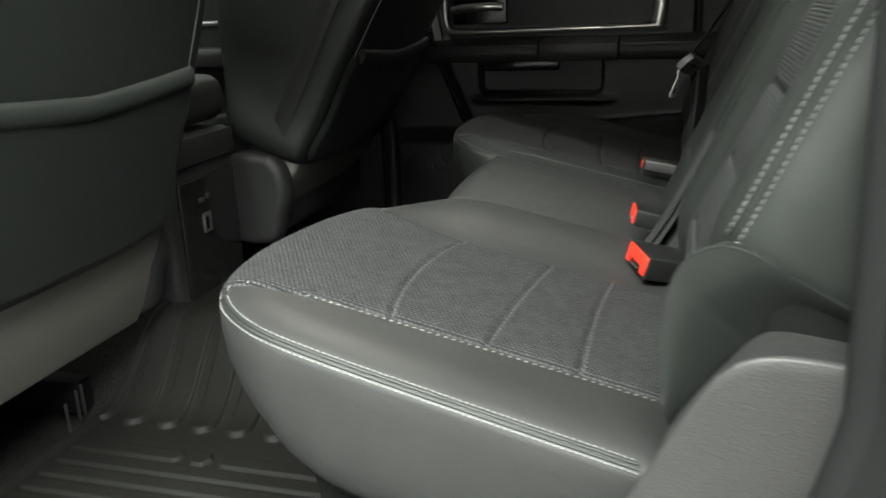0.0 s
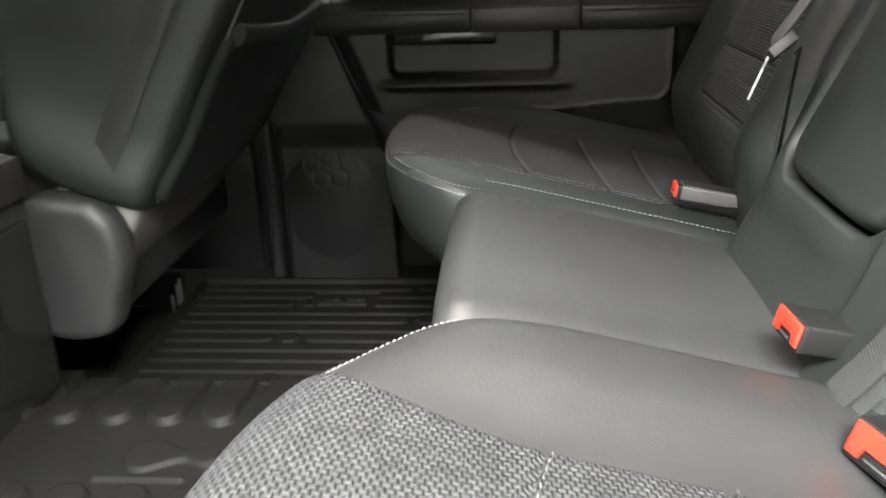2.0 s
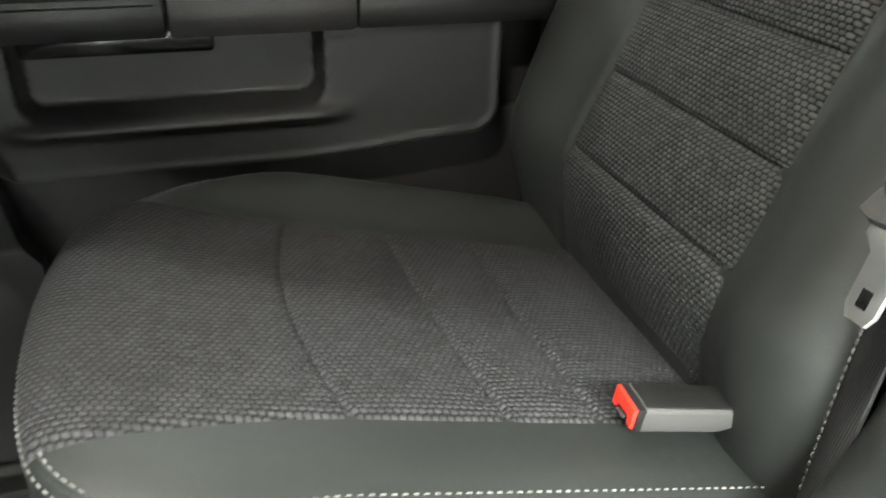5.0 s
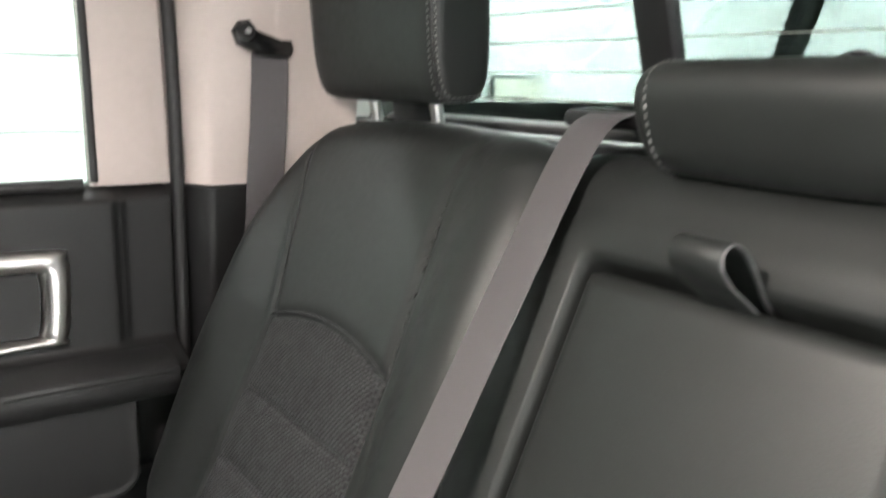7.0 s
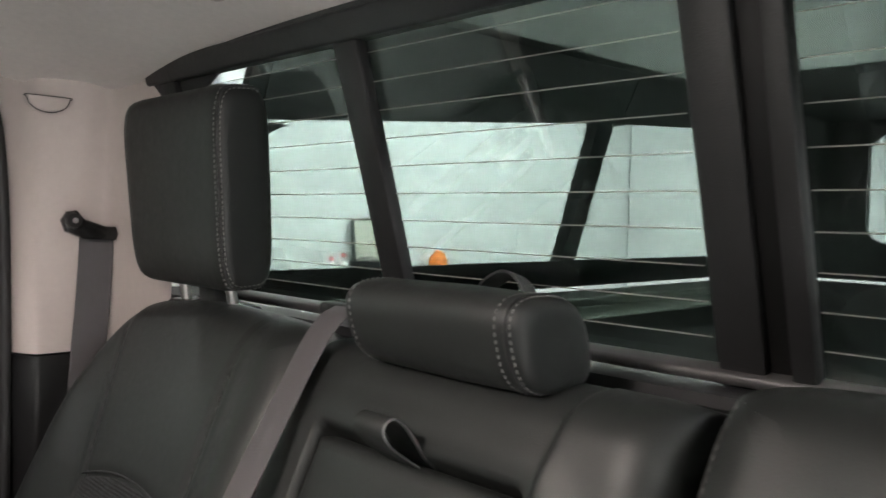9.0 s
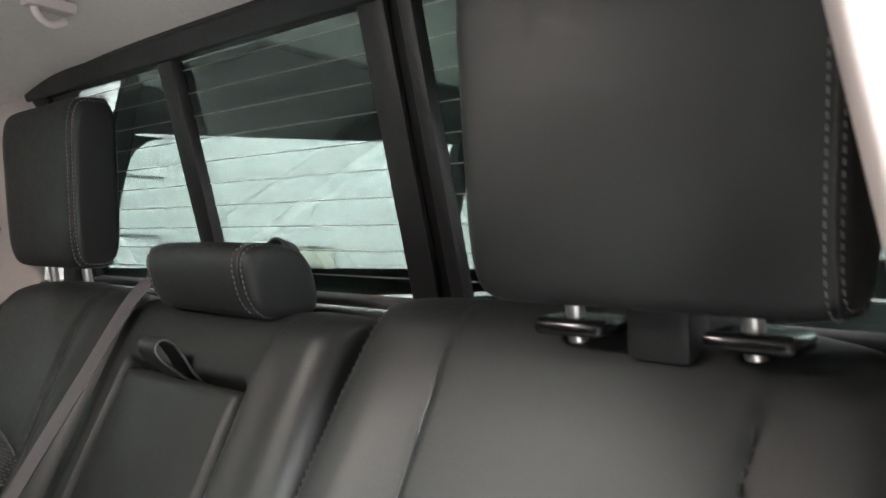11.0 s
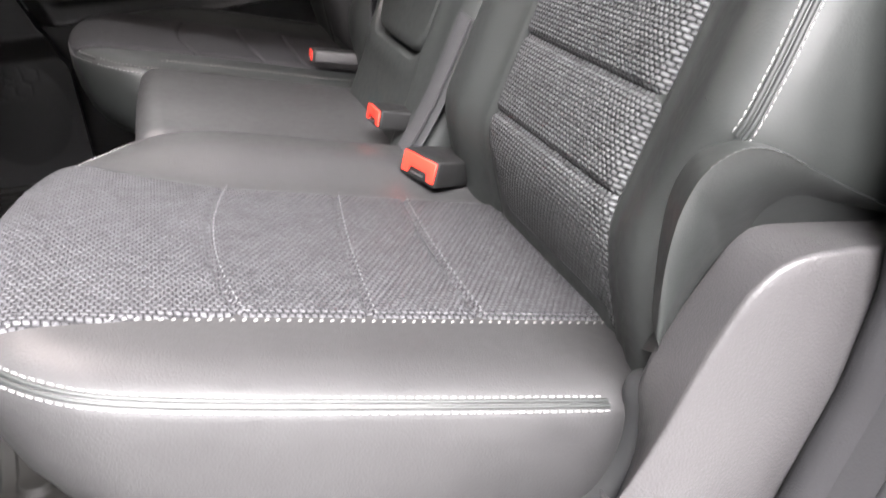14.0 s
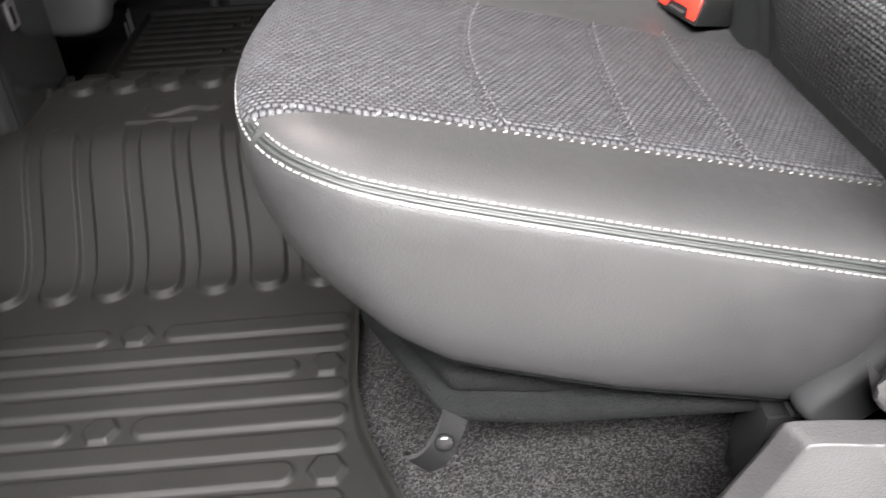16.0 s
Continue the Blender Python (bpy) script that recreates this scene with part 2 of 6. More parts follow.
RAIL = mat("bed_rail", (0.221, 0.255, 0.212), 0.5, vary=0.06)
GLASS_REAR = glass_mat("privacy_glass", (0.345, 0.372, 0.368))
GLASS_REAR_OUT = glass_mat("privacy_glass_outside", (0.36, 0.385, 0.385), False)
GLASS_SIDE = glass_mat("clear_glass", (0.93, 0.96, 0.94))
GLASS_DOOR = glass_mat("tinted_door_glass", (0.46, 0.50, 0.48))
GLASS_CAP = glass_mat("cap_glass", (0.84, 0.88, 0.86), False)
WIRE = mat("heater_wire", (0.22, 0.21, 0.19), 0.5)
ORANGE = mat("orange_plastic", (0.85, 0.20, 0.02), 0.5, vary=0.08)
BUCKLE_BLACK = mat("buckle_black", (0.008, 0.008, 0.008), 0.5, spec=0.3, vary=0.06)
BUCKLE_GREY = mat("buckle_grey", (0.060, 0.058, 0.058), 0.42, vary=0.05)
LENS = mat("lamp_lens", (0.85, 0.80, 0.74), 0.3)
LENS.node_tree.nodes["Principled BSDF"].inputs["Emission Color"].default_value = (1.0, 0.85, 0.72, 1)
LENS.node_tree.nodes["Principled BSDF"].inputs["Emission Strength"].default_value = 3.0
CARD = mat("framed_sheet", (0.46, 0.45, 0.38), 0.6, vary=0.12, vary_scale=6)

# ---- mesh helpers ----


def mesh_from(name, verts, faces, material, smooth=True, sharp=42):
    me = bpy.data.meshes.new(name)
    me.from_pydata([tuple(map(float, v)) for v in verts], [], [tuple(map(int, f)) for f in faces])
    me.validate()
    me.polygons.foreach_set("use_smooth", [smooth] * len(me.polygons))
    if smooth:
        me.set_sharp_from_angle(angle=radians(sharp))
    me.materials.append(material)
    return me


def from_bm(name, bm, material, smooth=True):
    bmesh.ops.recalc_face_normals(bm, faces=bm.faces)
    me = bpy.data.meshes.new(name)
    bm.to_mesh(me)
    bm.free()
    me.polygons.foreach_set("use_smooth", [smooth] * len(me.polygons))
    if smooth:
        me.set_sharp_from_angle(angle=radians(42))
    me.materials.append(material)
    return me


def part(name, me, parent, label="", m=None):
    ob = new(name, me)
    ob.parent = parent
    if m is not None:
        ob.matrix_basis = m
    if label:
        ob["label"] = label
    return ob


def thing(name, label, category, m=None, group="", kind="", me=None):
    ob = new(name, me)
    if m is not None:
        ob.matrix_basis = m
    return tagged(ob, label, category, group, kind)


def box_me(name, size, material, bevel=0.003, segs=2, m=None):
    bm = bmesh.new()
    bmesh.ops.create_cube(bm, size=1, matrix=Matrix.Diagonal((*size, 1)))
    if bevel:
        bmesh.ops.bevel(bm, geom=bm.edges[:], offset=min(bevel, min(size) * 0.45), segments=segs, affect="EDGES", profile=0.5)
    if m is not None:
        bmesh.ops.transform(bm, matrix=m, verts=bm.verts)
    return from_bm(name, bm, material)


def prism_me(name, outline, a0, a1, axis, material, bevel=0.004, segs=2):
    """A 2D outline pushed out from a0 to a1 along the axis. axis y: outline is (x, z); x: (y, z); z: (x, y)."""
    def place(p, a):
        return {"y": (p[0], a, p[1]), "x": (a, p[0], p[1]), "z": (p[0], p[1], a)}[axis]
    bm = bmesh.new()
    lo = [bm.verts.new(place(p, a0)) for p in outline]
    hi = [bm.verts.new(place(p, a1)) for p in outline]
    n = len(outline)
    bm.faces.new(lo)
    bm.faces.new(hi[::-1])
    for i in range(n):
        bm.faces.new((lo[i], hi[i], hi[(i + 1) % n], lo[(i + 1) % n]))
    bmesh.ops.recalc_face_normals(bm, faces=bm.faces)
    if bevel:
        caps = {e for f in bm.faces if len(f.verts) == n for e in f.edges} if n != 4 else set(bm.edges)
        bmesh.ops.bevel(bm, geom=list(caps), offset=bevel, segments=segs, affect="EDGES", profile=0.5, clamp_overlap=True)
    return from_bm(name, bm, material)


def smooth_loop(ctrl, n):
    """A closed smooth curve through the control points, evenly resampled."""
    c = np.array(ctrl, float)
    k = len(c)
    out = []
    for i in range(k):
        p0, p1, p2, p3 = c[i - 1], c[i], c[(i + 1) % k], c[(i + 2) % k]
        for t in np.linspace(0, 1, 24, endpoint=False):
            out.append(0.5 * (2 * p1 + (p2 - p0) * t + (2 * p0 - 5 * p1 + 4 * p2 - p3) * t * t + (3 * p1 - p0 - 3 * p2 + p3) * t ** 3))
    out = np.array(out)
    seg = np.linalg.norm(np.roll(out, -1, 0) - out, axis=1)
    s = np.concatenate([[0], np.cumsum(seg)])
    loop = np.vstack([out, out[:1]])
    at = np.linspace(0, s[-1], n, endpoint=False)
    return np.stack([np.interp(at, s, loop[:, j]) for j in range(c.shape[1])], 1)


def smooth_path(ctrl, n):
    """An open smooth curve through the control points."""
    c = np.array(ctrl, float)
    c = np.vstack([2 * c[0] - c[1], c, 2 * c[-1] - c[-2]])
    out = []
    for i in range(1, len(c) - 2):
        p0, p1, p2, p3 = c[i - 1], c[i], c[i + 1], c[i + 2]
        for t in np.linspace(0, 1, 24, endpoint=False):
            out.append(0.5 * (2 * p1 + (p2 - p0) * t + (2 * p0 - 5 * p1 + 4 * p2 - p3) * t * t + (3 * p1 - p0 - 3 * p2 + p3) * t ** 3))
    out.append(c[-2])
    out = np.array(out)
    s = np.concatenate([[0], np.cumsum(np.linalg.norm(np.diff(out, axis=0), axis=1))])
    at = np.linspace(0, s[-1], n)
    return np.stack([np.interp(at, s, out[:, j]) for j in range(out.shape[1])], 1)


def tube_me(name, path, radius, material, segs=10, closed=False, flat=1.0):
    """A round bar along a path."""
    p = np.array(path, float)
    n = len(p)
    tan = np.roll(p, -1, 0) - np.roll(p, 1, 0) if closed else np.gradient(p, axis=0)
    tan /= np.linalg.norm(tan, axis=1)[:, None] + 1e-12
    up = np.array([0.13, 0.21, 0.97])
    verts, faces = [], []
    for i in range(n):
        a = np.cross(tan[i], up)
        a /= np.linalg.norm(a) + 1e-12
        b = np.cross(a, tan[i])
        for k in range(segs):
            w = 2 * math.pi * k / segs
            verts.append(p[i] + radius * (math.cos(w) * a + flat * math.sin(w) * b))
    for i in range(n if closed else n - 1):
        j = (i + 1) % n
        for k in range(segs):
            faces.append((i * segs + k, i * segs + (k + 1) % segs, j * segs + (k + 1) % segs, j * segs + k))
    if not closed:
        faces.append(tuple(range(segs))[::-1])
        faces.append(tuple((n - 1) * segs + k for k in range(segs)))
    return mesh_from(name, verts, faces, material, sharp=60)


def ribbon_me(name, path, across, width, thick, material):
    """A flat strap along a path; across: the direction of its width at each point."""
    p = np.array(path, float)
    w = np.array(across, float)
    w = np.tile(w, (len(p), 1)) if w.ndim == 1 else w
    tan = np.gradient(p, axis=0)
    tan /= np.linalg.norm(tan, axis=1)[:, None]
    w = w - (w * tan).sum(1)[:, None] * tan
    w /= np.linalg.norm(w, axis=1)[:, None]
    nrm = np.cross(tan, w)
    prof = [(-0.5, -0.3), (-0.47, 0.5), (0.47, 0.5), (0.5, -0.3), (0.47, -0.5), (-0.47, -0.5)]
    verts = [p[i] + w[i] * width * a + nrm[i] * thick * b for i in range(len(p)) for a, b in prof]
    k = len(prof)
    faces = [(i * k + j, i * k + (j + 1) % k, (i + 1) * k + (j + 1) % k, (i + 1) * k + j) for i in range(len(p) - 1) for j in range(k)]
    faces += [tuple(range(k))[::-1], tuple((len(p) - 1) * k + j for j in range(k))]
    return mesh_from(name, verts, faces, material, sharp=35)


def grid_me(name, nu, nv, f, material, thick=None, sharp=50):
    """A sheet over the unit square; f(u, v) gives points for arrays. thick: a shift for a back side that closes it."""
    u, v = np.meshgrid(np.linspace(0, 1, nu), np.linspace(0, 1, nv), indexing="ij")
    pts = np.stack(f(u, v), -1).reshape(-1, 3)
    idx = np.arange(nu * nv).reshape(nu, nv)
    q = np.stack([idx[:-1, :-1], idx[1:, :-1], idx[1:, 1:], idx[:-1, 1:]], -1).reshape(-1, 4)
    faces = q.tolist()
    if thick is not None:
        m = len(pts)
        pts = np.vstack([pts, pts + np.array(thick)])
        faces += (q[:, ::-1] + m).tolist()
        rim = np.concatenate([idx[:, 0], idx[-1, 1:], idx[-2::-1, -1], idx[0, -2:0:-1]])
        nxt = np.roll(rim, -1)
        faces += np.stack([nxt, rim, rim + m, nxt + m], -1).tolist()
    return mesh_from(name, pts, faces, material, sharp=sharp)


def stitch_me(name, path, normals, material, length=0.0046, gap=0.0020, width=0.0009, height=0.0007, slant=0.0):
    """A row of thread stitches lying along a path."""
    p = np.array(path, float)
    nr = np.array(normals, float)
    nr = np.tile(nr, (len(p), 1)) if nr.ndim == 1 else nr
    s = np.concatenate([[0], np.cumsum(np.linalg.norm(np.diff(p, axis=0), axis=1))])
    verts, faces = [], []
    at = np.arange(length / 2, s[-1] - length / 2, length + gap)

    def pick(a, arr):
        return np.array([np.interp(a, s, arr[:, j]) for j in range(3)])
    for a in at:
        c, n = pick(a, p), pick(a, nr)
        t = pick(min(a + 0.002, s[-1]), p) - pick(max(a - 0.002, 0), p)
        t /= np.linalg.norm(t) + 1e-12
        n = n - n.dot(t) * t
        n /= np.linalg.norm(n) + 1e-12
        b = np.cross(n, t)
        t = t + slant * b
        k = len(verts)
        for e, hgt in ((-0.5, -0.4), (-0.28, 1.0), (0.28, 1.0), (0.5, -0.4)):
            for side in (-0.5, 0.5):
                verts.append(c + t * length * e + b * width * side * (0.75 if hgt > 0 else 1) + n * height * hgt)
        for q in ((0, 1, 3, 2), (2, 3, 5, 4), (4, 5, 7, 6), (0, 2, 4, 6), (1, 7, 5, 3)):
            faces.append(tuple(k + j for j in q))
    return mesh_from(name, verts, faces, material, sharp=70)


def sstep(a, b, x):
    t = np.clip((x - a) / (b - a), 0, 1)
    return t * t * (3 - 2 * t)


class Pad:
    """An upholstered block over a smooth plan outline: a crowned top, rounded edges, bulged sides and a closed underside."""

    def __init__(self, ctrl, top, bottom, dz=0.022, dw=0.05, inset=None, n=220, bulge=0.004, fine=False):
        self.P = smooth_loop(ctrl, n)
        nxt = np.roll(self.P, -1, 0)
        if (self.P[:, 0] * nxt[:, 1] - nxt[:, 0] * self.P[:, 1]).sum() < 0:
            self.P = self.P[::-1].copy()
        t = np.roll(self.P, -1, 0) - np.roll(self.P, 1, 0)
        t /= np.linalg.norm(t, axis=1)[:, None]
        self.N = np.stack([t[:, 1], -t[:, 0]], 1)
        self.top, self.bottom, self.dz, self.dw, self.bulge = top, bottom, dz, dw, bulge
        self.fine = fine
        self.inset = inset or (lambda nx, ny: 0.015 + 0 * nx)

    def drop(self, d):
        q = np.clip(1 - np.asarray(d, float) / self.dw, 0, 1)
        return self.dz * (1 - np.sqrt(1 - q * q))

    def over(self, i, d):
        """The surface d inside the outline, beside outline point i."""
        xy = self.P[i] - self.N[i] * np.asarray(d)[..., None] if np.ndim(d) else self.P[i] - self.N[i] * d
        return np.concatenate([xy, (self.top(xy[..., 0], xy[..., 1]) - self.drop(d))[..., None]], -1)

    def side(self, i, a):
        """The side at angle a (0 edge, 1 underside)."""
        e = self.over(i, 0.0)
        ins = np.broadcast_to(self.inset(self.N[i][..., 0], self.N[i][..., 1]), e[..., 2].shape)
        w = a * math.pi / 2
        xy_end = e[..., :2] - self.N[i] * ins[..., None]
        zb = self.bottom(xy_end[..., 0], xy_end[..., 1])
        out = e.copy()
        out[..., :2] = e[..., :2] - self.N[i] * (ins * (1 - math.cos(w)))[..., None] + self.N[i] * self.bulge * math.sin(2 * w)
        out[..., 2] = e[..., 2] + (np.minimum(zb, e[..., 2] - 0.004) - e[..., 2]) * math.sin(w)
        return out

    def mesh(self, name, material):
        n = len(self.P)
        al = np.arange(n)
        rings = [self.side(al, a) for a in (1.0, 0.9, 0.78, 0.65, 0.5, 0.36, 0.22, 0.1)]
        ds = [0, 0.0025, 0.006, 0.011, 0.017, 0.024, 0.032, 0.04]
        ds = [d for d in ds if d < self.dw] + [self.dw]
        rings += [self.over(al, np.full(n, d)) for d in ds]
        inner = rings[-1][:, :2]
        c = inner.mean(0)
        for r in (np.linspace(0.982, 0.02, 54) if self.fine else (0.93, 0.86, 0.78, 0.69, 0.59, 0.48, 0.36, 0.24, 0.12, 0.03)):
            xy = c + (inner - c) * r
            rings.append(np.concatenate([xy, self.top(xy[:, 0], xy[:, 1])[:, None]], 1))
        verts = np.vstack(rings)
        faces = []
        for k in range(len(rings) - 1):
            a, b = k * n + al, k * n + np.roll(al, -1)
            faces += np.stack([a, b, b + n, a + n], 1).tolist()
        faces.append(tuple(range(n))[::-1])
        faces.append(tuple((len(rings) - 1) * n + i for i in range(n)))
        return mesh_from(name, verts, faces, material, sharp=60)

    def stitches(self, name, lo, hi, d, material=None, **kw):
        """A row of stitches beside the outline between two fractions of it; d > 0 on the top, d < 0 down the side."""
        n = len(self.P)
        i = np.arange(int(lo * n), int(hi * n)) % n
        pts = self.over(i, np.full(len(i), d)) if d >= 0 else self.side(i, -d)
        e0 = self.over(i, np.full(len(i), max(d, 0) + 0.004)) if d >= 0 else self.side(i, -d + 0.05)
        t = np.gradient(pts, axis=0)
        nr = np.cross(t, (e0 - pts))
        nr /= np.linalg.norm(nr, axis=1)[:, None] + 1e-12
        if d < 0:
            nr = -nr
        return stitch_me(name, pts + nr * 0.0006, nr, material or THREAD, **kw)

    def welt(self, name, lo, hi, material, d=0.0005, radius=0.0016):
        n = len(self.P)
        i = np.arange(int(lo * n), int(hi * n)) % n
        return tube_me(name, self.over(i, np.full(len(i), d)), radius, material, segs=8)

# ---- the workshop bay ----
GROUND = -0.78


def room():
    # Floor, near and front walls are unseen; darkened to cut bounced light.
    tagged(new("ground", box_me("ground", (12.0, 10.4, 0.1), CONCRETE, 0, m=pose(1.5, 0.2, GROUND - 0.05))), "smooth grey concrete workshop floor", "floor", kind="structure")
    tagged(new("ceiling_bay", box_me("ceiling_bay", (12.0, 10.4, 0.1), WALL, 0, m=pose(1.5, 0.2, 2.6))), "white painted workshop ceiling", "ceiling", kind="structure")
    for name, sx, sy, x, y in (("wall_far", 12.0, 0.1, 1.5, 4.35), ("wall_near", 12.0, 0.1, 1.5, -4.0), ("wall_front", 0.1, 8.2, -4.4, 0.17), ("wall_rear", 0.1, 8.2, 7.4, 0.17)):
        grey = name in ("wall_near", "wall_front")
        w = new(name, box_me(name, (sx, sy, 3.3), WALL_GREY if grey else WALL, 0, m=pose(x, y, 0.9)))
        tagged(w, "unseen closing wall, grey to cut bounced light" if grey else "white panelled workshop wall", "wall", kind="structure")
    # lap boards of the white wall
    siding = thing("wall_siding", "white horizontal lap boards on the workshop wall", "siding", kind="structure")
    for k in range(9):
        z = -0.980 + 0.375 * k
        part("board", prism_me("board", [(4.302, z), (4.256, z), (4.256, z + 0.014), (4.290, z + 0.372), (4.302, z + 0.372)], -3.0, 2.9, "x", WALL, 0.0), siding)


room()

# ---- cab shell ----


def cab_floor():
    me = box_me("floor", (2.5, 1.62, 0.04), CARPET, 0.004, m=pose(-0.32, 0.02, -0.032))
    tagged(new("floor", me), "black carpeted cab floor", "floor", kind="structure")
    sill = prism_me("sill", [(-0.78, -0.10), (-0.66, -0.10), (-0.655, 0.0), (-0.70, 0.012), (-0.78, 0.0)], -0.25, 0.36, "x", PLASTIC, 0.004)
    tagged(new("sill_trim", sill), "black plastic door sill cover", "trim", kind="structure")


def headliner():
    def f(u, v):
        x = -1.2 + u * 1.955
        y = -0.76 + v * 1.56
        z = 1.115 - 0.28 * np.clip(x - 0.35, 0, 1) ** 2 - 0.042 * np.abs((y - 0.02) / 0.74) ** 4
        return x, y, z
    me = grid_me("ceiling", 70, 60, f, HEADLINER, thick=(0, 0, 0.03))
    tagged(new("ceiling", me), "beige woven cloth headliner", "ceiling", kind="structure")
    roof = box_me("roof", (2.2, 1.66, 0.03), PAINT, 0.01, m=pose(-0.24, 0.02, 1.18))
    tagged(new("roof", roof), "white painted cab roof skin", "roof", kind="structure")
    hook = thing("coat_hook", "pale plastic coat hook under the headliner", "hook", pose(0.622, 0.250, 1.082, 0, 0, 8))
    part("base", box_me("base", (0.056, 0.024, 0.014), BEIGE, 0.004), hook)
    part("arm", tube_me("arm", smooth_path([(-0.018, 0, -0.003), (-0.012, 0.0, -0.016), (0.004, 0, -0.022), (0.020, 0, -0.014)], 18), 0.0045, BEIGE), hook)


    # Assumed fixture for the dome light; it stays out of view.
    dome = thing("assumed_dome_lamp", "unseen, assumed oblong dome lamp in the beige headliner", "dome lamp", pose(0.10, 0.02, 1.106))
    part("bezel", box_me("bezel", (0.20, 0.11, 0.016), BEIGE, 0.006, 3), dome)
    part("lens", box_me("lens", (0.15, 0.07, 0.012), LENS, 0.004, 3), dome, "glowing lens of the assumed lamp", pose(0, 0, -0.010))


cab_floor()
headliner()


def rear_bulkhead():
    """The cab's back wall below the glass, and the trim above it."""
    # Black top ledge stands in for the shaded gap behind the seat tops.
    low = prism_me("wall_back", [(0.85, -0.05), (0.93, -0.05), (0.93, 0.747), (0.80, 0.747), (0.80, 0.738), (0.85, 0.70)], -0.78, 0.82, "y", SEAL, 0.003)
    tagged(new("wall_back", low), "black cab back wall, filling the dark gap behind the seats", "wall", kind="structure")
    top = prism_me("trim_top", [(0.742, 1.078), (0.751, 1.040), (0.765, 1.038), (0.80, 1.06), (0.79, 1.12)], -0.72, 0.70, "y", PLASTIC, 0.003)
    tagged(new("trim_top", top), "dark grey header trim above the rear glass", "trim", kind="structure")
    back = box_me("back_skin", (0.03, 1.66, 0.12), PAINT, 0.004, m=pose(0.83, 0.02, 1.13))
    tagged(new("wall_back_upper", back), "white body panel above the rear glass", "wall", kind="structure")


def glass_x(z):
    return 0.83 - 0.3 * (z - 0.808)


def rear_window():
    win = thing("window_1", "sliding rear cab window with dark frame and heater wires", "window", kind="structure")
    tilt = math.degrees(math.atan(0.3))

    def upright(name, y0, y1, proud, material, depth=0.016, label=""):
        zc, hgt = 0.900, 0.330
        me = box_me(name, (depth, y1 - y0, hgt), material, 0.003)
        part(name, me, win, label, pose(glass_x(zc) - proud, (y0 + y1) / 2, zc, 0, -tilt, 0))
    upright("sash", 0.211, 0.247, 0.002, PLASTIC, label="dark grey slider sash upright")
    upright("sash", -0.168, -0.131, 0.003, PLASTIC, 0.009, label="dark grey slider sash upright")
    upright("channel", -0.194, -0.160, -0.008, RAIL_BLACK, label="black rubber channel")
    upright("frame_upright", -0.205, -0.187, 0.002, PLASTIC)
    upright("frame_upright", 0.60, 0.66, 0.0, PLASTIC)
    upright("frame_upright", -0.66, -0.60, 0.0, PLASTIC)
    for name, z, hgt in (("bottom_rail", 0.7555, 0.010), ("top_rail", 1.053, 0.030)):
        me = box_me(name, (0.02, 1.34, hgt), BUCKLE_GREY if z < 0.9 else PLASTIC, 0.004, 3)
        part(name, me, win, "", pose(glass_x(z) - 0.004, 0.0, z, 0, -tilt, 0))
    for y0, y1 in ((0.247, 0.60), (-0.126, 0.211), (-0.60, -0.205)):
        me = box_me("pane", (0.004, y1 - y0 + 0.006, 0.300), GLASS_REAR, 0)
        me.materials.append(GLASS_REAR_OUT)
        for p in me.polygons:
            p.material_index = 1 if p.normal.x > 0.5 else 0
        ob = part("pane", me, win, "green tinted privacy glass pane", pose(glass_x(0.900) + 0.006, (y0 + y1) / 2, 0.900, 0, -tilt, 0))
        ob.visible_shadow = False
        for k in range(10):
            z = 0.782 + k * 0.0272
            wire = box_me("heater_wire", (0.0006, y1 - y0 - 0.004, 0.0008), WIRE, 0)
            part("heater_wire", wire, win, "", pose(glass_x(z) + 0.0022, (y0 + y1) / 2, z, 0, -tilt, 0))
    # rounded upper corner mask of the fixed far pane
    for sgn, yc in ((1, 0.60), (-1, -0.60)):
        pts = [(yc, 1.045)] + [(yc - sgn * (0.16 - 0.16 * math.cos(a)) , 1.045 - 0.10 + 0.10 * math.sin(a)) for a in np.linspace(0, math.pi / 2, 10)]
        verts = [(glass_x(z) + 0.001, y, z) for y, z in pts] + [(glass_x(z) + 0.004, y, z) for y, z in pts]
        n = len(pts)
        faces = [tuple(range(n)), tuple(range(2 * n - 1, n - 1, -1))] + [(i, (i + 1) % n, n + (i + 1) % n, n + i) for i in range(n)]
        part("corner_mask", mesh_from("corner_mask", verts, faces, SEAL, False), win, "black printed corner of the glass")


rear_bulkhead()
rear_window()


